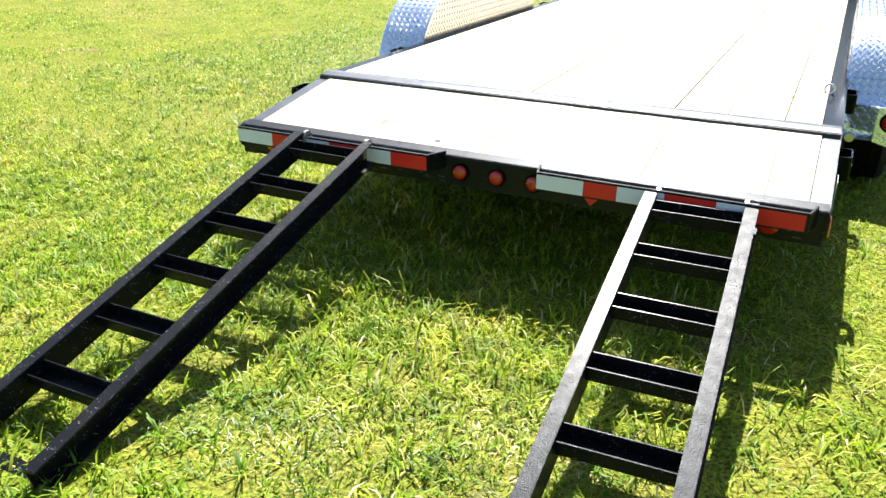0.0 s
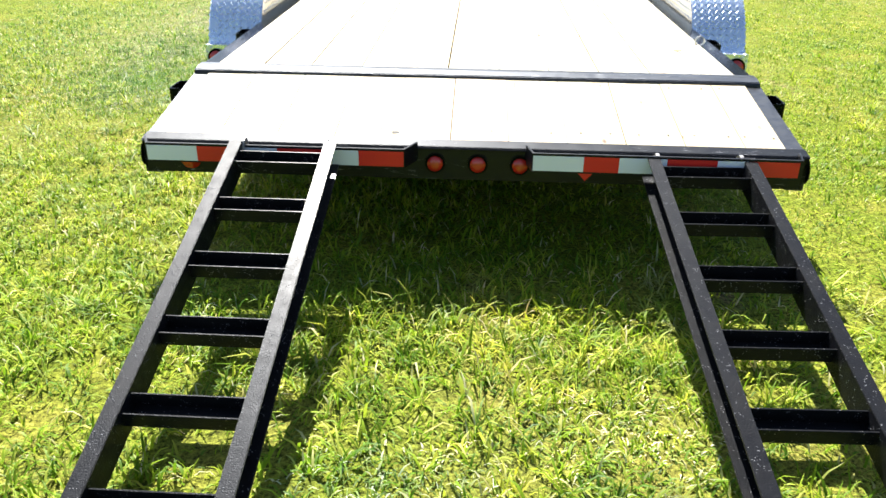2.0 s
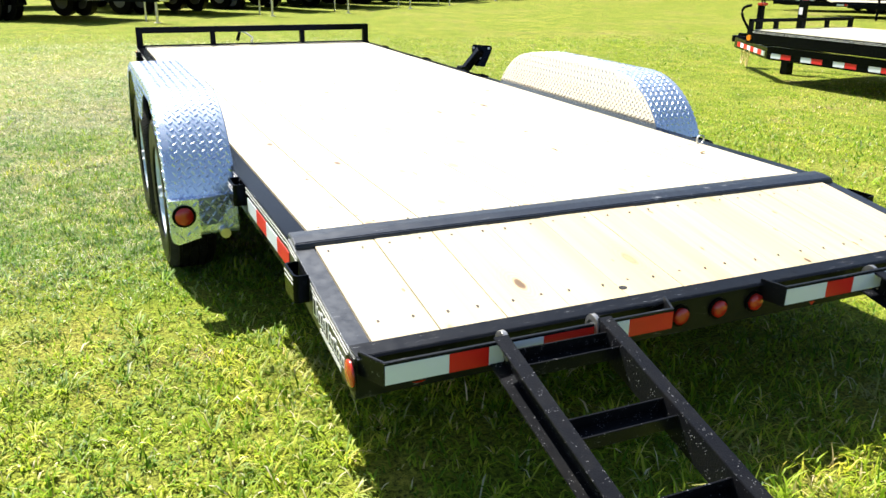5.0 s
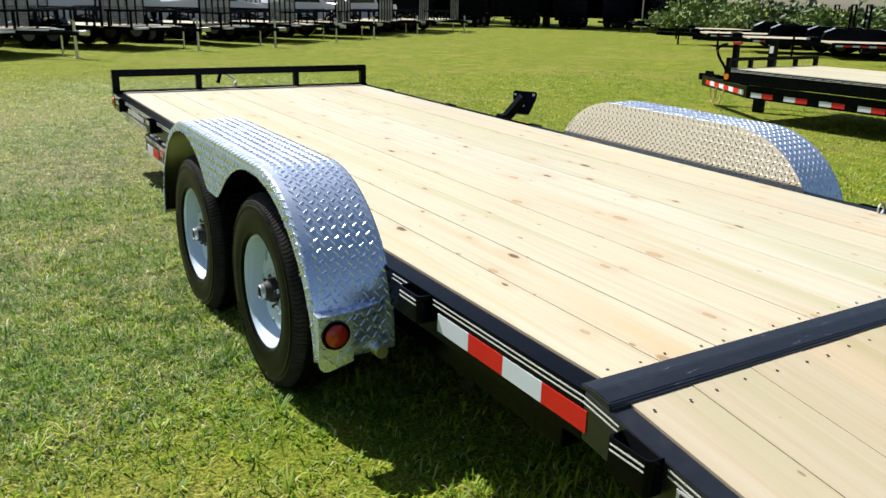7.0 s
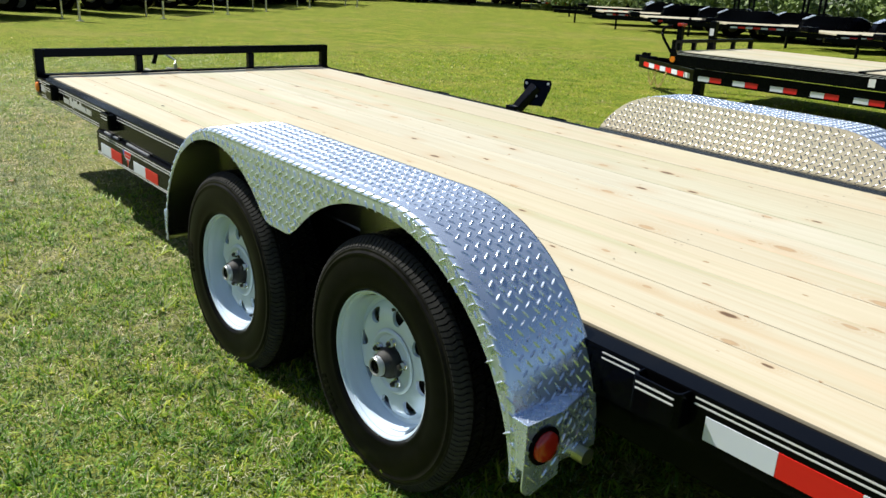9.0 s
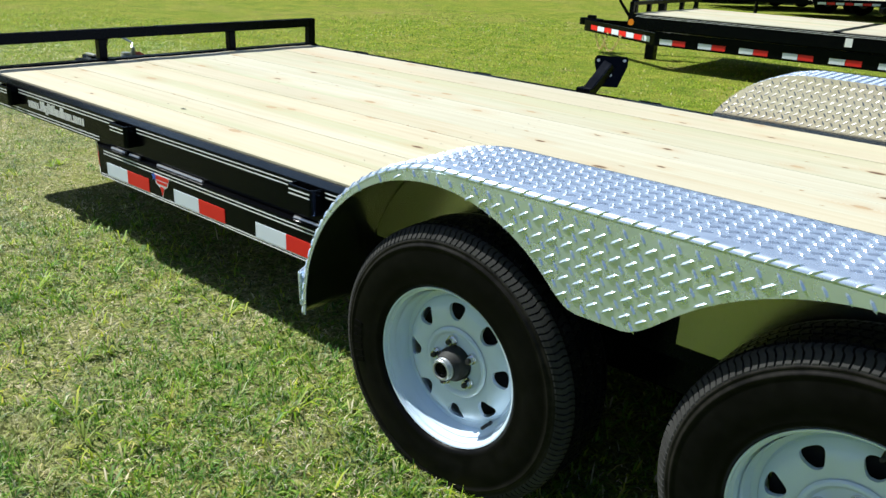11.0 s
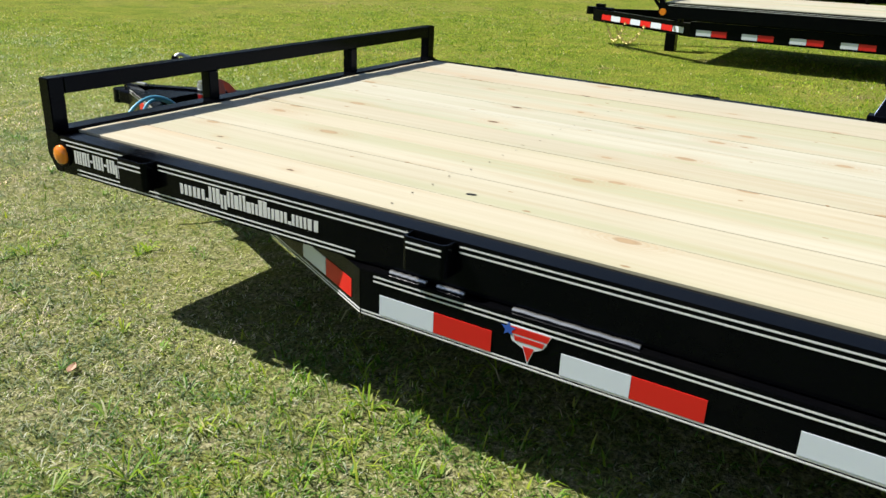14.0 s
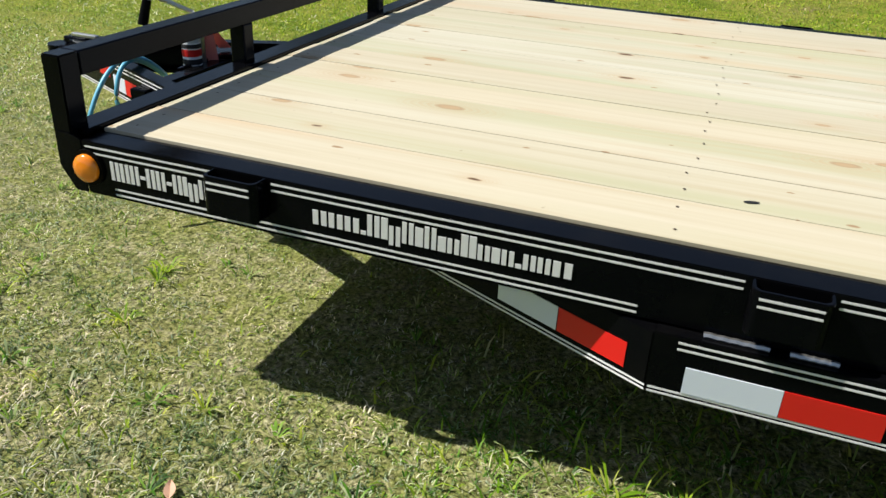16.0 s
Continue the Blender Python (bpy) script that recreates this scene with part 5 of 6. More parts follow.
for sx in (-1, 1):
    fpart("side_rail", nbox(sx * 1.03, sx * 0.97, -6.0, 0.0, 0.445, 0.605, 0.004), BLACK)
    fpart("main_beam", nbox(sx * 1.00, sx * 0.93, -6.0, -0.35, 0.270, 0.430, 0.004), BLACK)
    for z in (0.592, 0.578):
        fpart("pinstripe", nbox(sx * 1.0295, sx * 1.0310, -5.9, -0.1, z - 0.002, z + 0.002), STRIPE)

    def farm(u, v, w, s=sx):
        return (s * (1.0 + (0.08 - 1.0) * w + u), -0.36 + 1.44 * w, v)
    fpart("tongue_arm", prism(bmesh.new(), [(0, 0.27), (-0.06, 0.27), (-0.06, 0.41), (0, 0.41)], farm, 0, 1), BLACK)
    for k in range(9):
        y = -0.42 - k * 0.47
        for j, red in ((0, False), (1, True)):
            fpart("reflective_tape", nbox(sx * 0.999, sx * 1.0015, y - 0.16 * (j + 1), y - 0.16 * j - 0.005, 0.292, 0.350), TAPE_R if red else TAPE_W, "red reflective tape" if red else "white reflective tape")
    for k in range(8):
        w0 = 0.06 + 0.105 * k
        fpart("reflective_tape", prism(bmesh.new(), [(0.001, 0.30), (0.003, 0.30), (0.003, 0.36), (0.001, 0.36)], farm, w0, w0 + 0.10), TAPE_R if k % 2 else TAPE_W, "red reflective tape" if k % 2 else "white reflective tape")
    fpart("marker_lamp", ncyl((sx * 1.03, -0.05, 0.51), (sx * 1.045, -0.05, 0.51), 0.036, 16), LAMP_A, "amber marker lamp")
    fpart("marker_lamp", nbox(sx * 1.029, sx * 1.040, -3.05, -2.90, 0.460, 0.505, 0.004), LAMP_A, "amber marker lamp")
    fpart("headboard_post", nbox(sx * 1.02, sx * 0.965, -0.05, 0.0, 0.605, 0.735, 0.003), BLACK)
    fpart("white_label", nbox(sx * 1.0295, sx * 1.0315, -2.50, -2.43, 0.475, 0.56), PAPER)
for x in (-0.52, 0.50):
    fpart("headboard_post", nbox(x - 0.025, x + 0.025, -0.05, 0.0, 0.605, 0.705, 0.003), BLACK)
fpart("headboard_rail", nbox(-1.02, 1.02, -0.052, 0.002, 0.700, 0.742, 0.004), BLACK)
fpart("mast", nbox(0.025, 0.115, 0.01, 0.10, 0.30, 0.96, 0.006), BLACK)
fpart("mast_label", nbox(0.0235, 0.0255, 0.025, 0.085, 0.78, 0.87), PAPER)
for k in range(9):
    x = -0.965 + 0.2145 * k
    fpart("plank", nbox(x + 0.002, x + 0.2125, -2.28, -0.055, 0.575, 0.612, 0.003), WOOD)
    fpart("plank", nbox(x + 0.002, x + 0.2125, -5.95, -2.36, 0.575, 0.612, 0.003), WOOD)
fpart("deck_split", nbox(-0.97, 0.97, -2.36, -2.28, 0.57, 0.618, 0.003), BLACK)
fpart("drop_leg", nbox(-0.12, 0.0, 0.02, 0.14, 0.0, 0.42, 0.004), BLACK)
bm = bmesh.new()
box(bm, -0.06, 0.06, 0.86, 1.10, 0.335, 0.430, 0.01)
cyl(bm, (0, 1.14, 0.34), (0, 1.14, 0.43), 0.058, 20)
box(bm, -0.03, 0.03, 0.96, 1.08, 0.43, 0.47, 0.008)
fpart("coupler", bm, BLACK)
bm = pipe(bmesh.new(), [(-0.93, 0.02, 0.55)] + bend((-0.95, 0.10, 0.66), (-0.98, 0.30, 0.88), (-0.92, 0.08, 0.90), 10), 0.018, 8)
fpart("hose", bm, RUBBER, "curved black hydraulic hose")
fpart("jack_head", nbox(-0.79, -0.72, 0.02, 0.09, 0.60, 0.90, 0.006), BLACK)
fpart("jack_cap", nbox(-0.80, -0.69, 0.01, 0.09, 0.90, 0.935, 0.006), LAMP_R, "red cap")
ch = bmesh.new()
for y0, y1, x0, x1 in ((0.90, 0.55, -0.10, -0.42), (0.80, 0.25, -0.12, -0.66)):
    for k in range(18):
        t = k / 17
        p = Vector((x0 + (x1 - x0) * t, y0 + (y1 - y0) * t, 0.30 - 0.22 * math.sin(math.pi * t)))
        m = Matrix.Translation(p) @ Matrix.Rotation(math.pi / 2 * (k % 2), 4, "Y") @ Matrix.Rotation(0.6, 4, "X")
        pipe(ch, [m @ Vector((0.012 * math.cos(a), 0.020 * math.sin(a), 0)) for a in [2 * math.pi * j / 8 for j in range(9)]], 0.006, 5)
fpart("safety_chain", ch, CHAIN, "yellow zinc safety chain")["kind"] = "stuff"
for y in (-3.55, -4.40):
    for sx in (-1, 1):
        w = sub("wheel", W_TYRE, F, pose(sx * 0.80, y, 0.268, 0, 0, 0 if sx > 0 else 180) @ Matrix.Scale(0.83, 4), "black tyre on a white rim")
        sub("rim", W_RIM, w)


# dark grey on the distant rims stands in for the shadow they sit in
SHADED_RIM = mat("shaded_grey_rim", (0.10, 0.10, 0.105), 0.5)[0]


F.matrix_world = F.matrix_world @ Matrix.Diagonal((0.90, 1.0, 1.0, 1.0))


# ---- rows of trailers in the distance ----
def small_wheel(parent, x, y, r, w=0.18):
    g = part("wheel", ncyl((x - w / 2, y, r), (x + w / 2, y, r), r, 20), RUBBER, parent, "black tyre with a rim painted dark for shade")
    part("rim", ncyl((x - w / 2 - 0.012, y, r), (x + w / 2 + 0.012, y, r), r * 0.52, 16), SHADED_RIM, g)


def utility_trailer():
    u = thing("utility_trailer", "black utility trailer with a pine deck and tall mesh gate", "trailer", "row of utility trailers", pose(0, 0, 0))
    for sx in (-1, 1):
        part("side_rail", nbox(sx * 0.95, sx * 0.90, -3.6, 0, 0.46, 0.53, 0.004), BLACK, u)
        part("top_rail", nbox(sx * 0.95, sx * 0.905, -3.6, 0, 0.86, 0.905, 0.004), BLACK, u)
        for k in range(7):
            part("upright", nbox(sx * 0.945, sx * 0.905, -0.04 - 0.58 * k, -0.58 * k, 0.53, 0.86), BLACK, u)
        part("tongue_arm", prism(bmesh.new(), [(0, 0.44), (-0.05, 0.44), (-0.05, 0.52), (0, 0.52)],
                                 lambda a, b, w, s=sx: (s * (0.62 + (0.06 - 0.62) * w + a), -0.2 + 1.45 * w, b), 0, 1), BLACK, u)
        f = bmesh.new()
        n = 16
        pr = [(0.42 * math.cos(math.pi * k / n), 0.40 * math.sin(math.pi * k / n)) for k in range(n + 1)] + [(0.40 * math.cos(math.pi * k / n), 0.38 * math.sin(math.pi * k / n)) for k in range(n, -1, -1)]
        prism(f, pr, lambda a, b, w, s=sx: (s * w, -1.95 + a, 0.33 + b), 0.96, 1.17)
        part("fender", f, BLACK, u)
        small_wheel(u, sx * 1.06, -1.95, 0.33)
    part("front_rail", nbox(-0.95, 0.95, -0.045, 0.0, 0.86, 0.905, 0.004), BLACK, u)
    for k in range(4):
        part("front_upright", nbox(-0.93 + 0.61 * k, -0.89 + 0.61 * k, -0.04, 0.0, 0.53, 0.86), BLACK, u)
    for k in range(8):
        part("plank", nbox(-0.90 + 0.225 * k + 0.003, -0.90 + 0.225 * (k + 1) - 0.003, -3.6, -0.05, 0.50, 0.535), WOOD, u)
    part("front_board", nbox(-0.90, 0.90, 0.02, 0.14, 0.475, 0.515, 0.003), PAPER, u, "pale plank across the tongue")
    g = bmesh.new()
    for k in range(34):
        box(g, -0.86 + 0.0515 * k, -0.842 + 0.0515 * k, -3.655, -3.650, 0.55, 1.50)
    for k in range(19):
        box(g, -0.86, 0.86, -3.650, -3.645, 0.56 + 0.05 * k, 0.578 + 0.05 * k)
    part("mesh_gate", g, MESH_GREY, u, "grey expanded-mesh ramp gate")["kind"] = "stuff"
    for k in range(6):
        part("gate_bar", nbox(-0.89 + 0.35 * k, -0.86 + 0.35 * k, -3.68, -3.63, 0.53, 1.53), BLACK, u)
    part("gate_bar", nbox(-0.89, 0.89, -3.68, -3.63, 1.49, 1.53), BLACK, u)
    part("jack", ncyl((0.0, 1.10, 0.0), (0.0, 1.10, 0.72), 0.03, 12), STEEL, u)
    part("jack_foot", ncyl((0.0, 1.10, 0.0), (0.0, 1.10, 0.015), 0.08, 14), STEEL, u)
    part("jack_crank", pipe(bmesh.new(), [(0, 1.10, 0.72), (0.12, 1.10, 0.74), (0.16, 1.10, 0.68)], 0.01, 6), STEEL, u)
    part("stand_leg", ncyl((-0.28, 0.55, 0.0), (-0.28, 0.55, 0.46), 0.022, 10), STEEL, u)
    part("coupler", nbox(-0.06, 0.06, 1.18, 1.42, 0.45, 0.54, 0.015), STEEL, u)
    return u


def yaw_of(dx, dy):
    return math.degrees(math.atan2(-dx, dy))


proto = utility_trailer()
HEAD = (0.72, -0.69)
first = True
for k, (fx, fy) in enumerate(((0.17, 17.3), (3.08, 19.2), (5.72, 21.3), (8.5, 23.5), (10.75, 25.4), (14.1, 28.3), (17.2, 29.7))):
    yw = yaw_of(*HEAD) + (random.random() - 0.5) * 6
    m = Matrix.Translation((fx, fy, lie(fx))) @ Matrix.Rotation(radians(yw), 4, "Z") @ Matrix.Translation((0, -1.10, 0))
    if first:
        proto.matrix_world = m
        first = False
    else:
        copy_thing(proto, m)
# a second rank behind them
for k in range(8):
    fx, fy = -4.6 + 2.75 * k, 21.6 + 1.95 * k
    copy_thing(proto, Matrix.Translation((fx, fy, lie(fx))) @ Matrix.Rotation(radians(yaw_of(*HEAD) + 180 + random.uniform(-3, 3)), 4, "Z") @ Matrix.Translation((0, -1.10, 0)))


def equipment_trailer():
    u = thing("equipment_trailer", "black equipment trailer with bright fender ends and stood-up ramps", "trailer", "row of equipment trailers", pose(0, 0, 0))
    for sx in (-1, 1):
        part("side_rail", nbox(sx * 1.02, sx * 0.94, -5.4, 0, 0.33, 0.46, 0.004), BLACK, u)
        part("tongue_arm", prism(bmesh.new(), [(0, 0.32), (-0.06, 0.32), (-0.06, 0.43), (0, 0.43)],
                                 lambda a, b, w, s=sx: (s * (0.9 + (0.07 - 0.9) * w + a), -0.3 + 1.75 * w, b), 0, 1), BLACK, u)
        poly = [(-1.95, 0.34), (-2.10, 0.70), (-2.35, 0.82), (-3.65, 0.82), (-3.90, 0.70), (-4.05, 0.34)]
        part("fender", prism(bmesh.new(), poly, lambda a, b, w, s=sx: (s * w, a, b), 1.03, 1.30), BLACK, u)
        for ya, yb in ((-2.36, -2.09), (-3.64, -3.91)):
            part("fender_end", prism(bmesh.new(), [(ya, 0.825), (ya, 0.835), (yb, 0.712), (yb, 0.702)], lambda a, b, w, s=sx: (s * w, a, b), 1.02, 1.305), ALU, u, "bright aluminium fender end")
        for y in (-2.58, -3.42):
            small_wheel(u, sx * 1.16, y, 0.33)
        rp = part("ladder_ramp", nbox(sx * 0.92, sx * 0.87, -5.40, -5.34, 0.44, 1.55), BLACK, u)
        part("ladder_rail", nbox(sx * 0.52, sx * 0.47, -5.40, -5.34, 0.44, 1.55), BLACK, rp)
        for k in range(5):
            part("rung", nbox(sx * 0.88, sx * 0.50, -5.39, -5.35, 0.55 + 0.24 * k, 0.59 + 0.24 * k), BLACK, rp)
        for k in range(7):
            part("reflective_tape", nbox(sx * 1.019, sx * 1.0215, -0.3 - 0.22 * k, -0.10 - 0.22 * k, 0.35, 0.40), TAPE_R if k % 2 else TAPE_W, u)
    for k in range(8):
        part("plank", nbox(-0.94 + 0.235 * k + 0.003, -0.94 + 0.235 * (k + 1) - 0.003, -5.35, -0.02, 0.425, 0.465), WOOD, u)
    part("jack", nbox(-0.030, 0.030, 0.79, 0.85, 0.0, 0.55, 0.004), BLACK, u)
    part("coupler", nbox(-0.06, 0.06, 1.36, 1.62, 0.33, 0.44, 0.012), BLACK, u)
    part("toolbox", nbox(-0.26, 0.26, 0.12, 0.42, 0.43, 0.58, 0.02), BLACK, u)
    return u


pe = equipment_trailer()
legs = [(17.3, 9.1, 50), (18.5, 11.5, 52), (19.4, 15.1, 50), (19.3, 17.8, 50), (20.9, 21.0, 52), (24.6, 24.6, 55), (28.0, 31.0, 55), (16.5, 5.6, 52), (30.0, 34.5, 56)]
spots = [(x + 0.82 * math.sin(radians(a)), y - 0.82 * math.cos(radians(a)), a) for x, y, a in legs]
for k, (x, y, a) in enumerate(spots):
    m = Matrix.Translation((x, y, lie(x))) @ Matrix.Rotation(radians(a + random.uniform(-3, 3)), 4, "Z")
    if k == 0:
        pe.matrix_world = m
    else:
        copy_thing(pe, m)


def dump_trailer():
    u = thing("dump_trailer", "black high-sided dump trailer standing on the far grass", "trailer", "far row of dump trailers", pose(0, 0, 0))
    b = bmesh.new()
    prism(b, [(-1.05, 0.55), (1.05, 0.55), (1.05, 1.75), (1.0, 1.75), (1.0, 0.62), (-1.0, 0.62), (-1.0, 1.75), (-1.05, 1.75)], lambda a, c, w: (a, w, c), -4.2, 0)
    part("body", b, BLACK, u)
    part("front_wall", nbox(-1.0, 1.0, -0.05, 0.0, 0.62, 1.75), BLACK, u)
    for sx in (-1, 1):
        for k in range(6):
            part("rib", nbox(sx * 1.05, sx * 1.09, -0.1 - 0.8 * k, -0.02 - 0.8 * k, 0.55, 1.72), BLACK, u)
        part("tongue_arm", prism(bmesh.new(), [(0, 0.42), (-0.06, 0.42), (-0.06, 0.54), (0, 0.54)],
                                 lambda a, c, w, s=sx: (s * (0.8 + (0.07 - 0.8) * w + a), -0.3 + 1.75 * w, c), 0, 1), BLACK, u)
        for y in (-1.8, -2.65):
            small_wheel(u, sx * 1.15, y, 0.37)
    part("jack", nbox(-0.06, 0.06, 0.85, 0.97, 0.0, 0.95, 0.004), BLACK, u)
    return u


pdm = dump_trailer()
for k in range(9):
    x, y = 13.5 + 2.9 * k, 39.5 - 0.75 * k
    m = Matrix.Translation((x, y, lie(x))) @ Matrix.Rotation(radians(172 + random.uniform(-4, 4)), 4, "Z")
    if k == 0:
        pdm.matrix_world = m
    else:
        copy_thing(pdm, m)


# ---- parked pickup trucks behind the left row ----
def pickup():
    u = thing("pickup_truck", "white parked pickup truck with dark windows", "truck", "parked pickups", pose(0, 0, 0))
    prof = [(-2.6, 0.45), (2.6, 0.45), (2.65, 0.75), (2.55, 1.02), (1.35, 1.10), (0.75, 1.68), (-0.75, 1.72), (-0.95, 1.12), (-2.6, 1.10)]
    part("body", bevelled(prism(bmesh.new(), prof, lambda a, b, w: (w, a, b), -0.92, 0.92), 0.05, 2), CAR_WHITE, u)
    for sx in (-1, 1):
        part("side_window", prism(bmesh.new(), [(1.10, 1.14), (0.70, 1.58), (-0.68, 1.62), (-0.80, 1.16)], lambda a, b, w, s=sx: (s * w, a, b), 0.915, 0.926), CAR_GLASS, u)
        for y in (1.65, -1.60):
            small_wheel(u, sx * 0.84, y, 0.38, 0.24)
    part("windscreen", prism(bmesh.new(), [(-0.75, 0), (0.75, 0), (0.65, 1), (-0.65, 1)], lambda a, b, w: (a, 1.31 - 0.50 * b + w, 1.16 + 0.46 * b + w), 0.0, 0.03), CAR_GLASS, u)
    part("front_bumper", nbox(-0.9, 0.9, 2.55, 2.75, 0.42, 0.68, 0.04), STEEL, u)
    return u


pk = pickup()
for k, (x, y, a) in enumerate(((-2.6, 24.6, -70), (1.0, 25.4, 112), (5.2, 27.6, -62), (9.6, 31.0, -65), (13.4, 33.4, 118))):
    m = Matrix.Translation((x, y, lie(x))) @ Matrix.Rotation(radians(a), 4, "Z")
    if k == 0:
        pk.matrix_world = m
    else:
        copy_thing(pk, m)


# ---- woods, shrubs, fence, shed ----
def crown_mesh(name, rad, clumps, leaves, size, seed, material):
    rs = np.random.RandomState(seed)
    cs = rs.normal(0, 1, (clumps, 3))
    cs = cs / np.linalg.norm(cs, axis=1)[:, None] * rs.uniform(0.35, 1.0, clumps)[:, None] * np.array(rad)
    n = clumps * leaves
    p = np.repeat(cs, leaves, 0) + rs.normal(0, 0.20 * np.mean(rad), (n, 3)) * np.array([1, 1, 0.7])
    u = rs.normal(0, 1, (n, 3))
    u /= np.linalg.norm(u, axis=1)[:, None]
    v = np.cross(u, rs.normal(0, 1, (n, 3)))
    v /= np.linalg.norm(v, axis=1)[:, None]
    s = size * rs.uniform(0.6, 1.4, n)[:, None]
    q = np.stack([p - u * s, p + v * s * 0.5, p + u * s, p - v * s * 0.5], 1).reshape(-1, 3)
    me = bpy.data.meshes.new(name)
    me.from_pydata(q.tolist(), [], (np.arange(n)[:, None] * 4 + np.arange(4)).tolist())
    me.materials.append(material)
    return me


CROWNS = [crown_mesh("crown", (3.2, 3.2, 3.6), 46, 60, 0.34, 21 + k, LEAVES) for k in range(3)]


def tree(x, y, h, k):
    t = thing("tree", "tall dark leafy tree at the edge of the field", "tree", "woods behind the lot", pose(x, y, lie(x), 0, 0, k * 57))
    bm = bmesh.new()
    cyl(bm, (0, 0, -0.1), (0.15, 0.1, h * 0.62), 0.24, 10, 0.10)
    for j in range(5):
        a = j * 2.4 + k
        z = h * (0.32 + 0.07 * j)
        cyl(bm, (0.05, 0.05, z), (1.6 * math.cos(a), 1.6 * math.sin(a), z + 1.5), 0.075, 6, 0.02)
    part("trunk", bm, BARK, t)
    c = sub("crown", CROWNS[k % 3], t, Matrix.Translation((0, 0, h * 0.68)) @ Matrix.Diagonal((1.0, 1.0, h / 9.0, 1)))
    return t


k = 0
for i in range(30):
    a = radians(100 - i * 4.6)
    d = 50 + 5 * math.sin(i * 1.7)
    tree(2 + d * math.cos(a) * 1.0, 2 + d * math.sin(a), 9.5 + 2.0 * math.sin(i * 2.3), i)
SHRUBS = [crown_mesh("foliage", (1.3, 1.3, 0.75), 20, 60, 0.10, 41 + k, SHRUB if k else LEAVES) for k in range(3)]


def shrub(x, y, s, k):
    t = thing("shrub", "loose green shrub growing along the fence", "shrub", "shrubs along the fence", Matrix.Translation((x, y, lie(x))) @ Matrix.Scale(s, 4))
    bm = bmesh.new()
    for j in range(4):
        cyl(bm, (0.05 * j, 0, -0.02), (0.5 * math.cos(j * 1.7), 0.5 * math.sin(j * 1.7), 0.7), 0.02, 5, 0.008)
    part("stems", bm, BARK, t)["kind"] = "stuff"
    sub("foliage", SHRUBS[k % 3], t, Matrix.Translation((0, 0, 0.72)))


for i in range(26):
    shrub(26.0 + 4 * (i / 26.0) + random.uniform(-1, 1), 1.0 + i * 1.15, random.uniform(0.7, 1.3), i)
for i in range(30):
    shrub(-14 + i * 1.6 + random.uniform(-0.6, 0.6), 31 + i * 0.45 + random.uniform(-1, 1) + 6, random.uniform(0.9, 1.6), 0)

fence = thing("chain_link_fence", "grey chain-link fence behind the trailers", "fence")
for i in range(14):
    part("post", ncyl((29.5, 0.5 + i * 2.4, -0.10), (29.5, 0.5 + i * 2.4, 1.9), 0.035, 10), STEEL, fence)
part("top_rail", ncyl((29.5, 0.5, 1.88), (29.5, 31.7, 1.88), 0.024, 8), STEEL, fence)
wm = bmesh.new()
for i in range(156):
    for s in (-1, 1):
        y0 = 0.5 + i * 0.2
        a, b = Vector((29.5, y0, 0.05)), Vector((29.5, y0 + s * 1.8, 1.85))
        if 0.5 <= b.y <= 31.7:
            d = Vector((0, 0.006, 0))
            wm.faces.new([wm.verts.new(p) for p in (a, a + d, b + d, b)])
part("wire_mesh", wm, STEEL, fence)["kind"] = "stuff"

shed = thing("metal_shed", "weathered grey corrugated metal shed wall", "building", m=pose(35, 17, -0.08))
bm = bmesh.new()
n = 90
pr = [(-5 + 10 * i / n, 0.03 * (1 if (i // 2) % 2 else -1)) for i in range(n + 1)]
prism(bm, pr + [(5, 0.2), (-5, 0.2)], lambda a, b, w: (b, a, w), 0, 3.2)
part("wall", bm, SIDING, shed)
part("wall", nbox(0.2, 6, -5, -4.9, 0, 3.2), SIDING, shed)
part("wall", nbox(0.2, 6, 4.9, 5, 0, 3.2), SIDING, shed)
part("roof", prism(bmesh.new(), [(-0.3, 3.2), (3.1, 4.2), (6.3, 3.2), (6.3, 3.28), (3.1, 4.3), (-0.3, 3.28)], lambda a, b, w: (a, w, b), -5.2, 5.2), SIDING, shed)


# ---- grass ----
def inside(x, y, boxes):
    ok = np.zeros(len(x), bool)
    for x0, x1, y0, y1 in boxes:
        ok |= (x > x0) & (x < x1) & (y > y0) & (y < y1)
    return ok


def value_noise(x, y, s, seed):
    rs = np.random.RandomState(seed)
    g = rs.rand(128, 128)
    u, v = x / s + 400.0, y / s + 400.0
    i, j = np.floor(u).astype(int), np.floor(v).astype(int)
    fu, fv = u - i, v - j
    fu, fv = fu * fu * (3 - 2 * fu), fv * fv * (3 - 2 * fv)
    q = lambda a, b: g[a % 128, b % 128]
    return (q(i, j) * (1 - fu) + q(i + 1, j) * fu) * (1 - fv) + (q(i, j + 1) * (1 - fu) + q(i + 1, j + 1) * fu) * fv


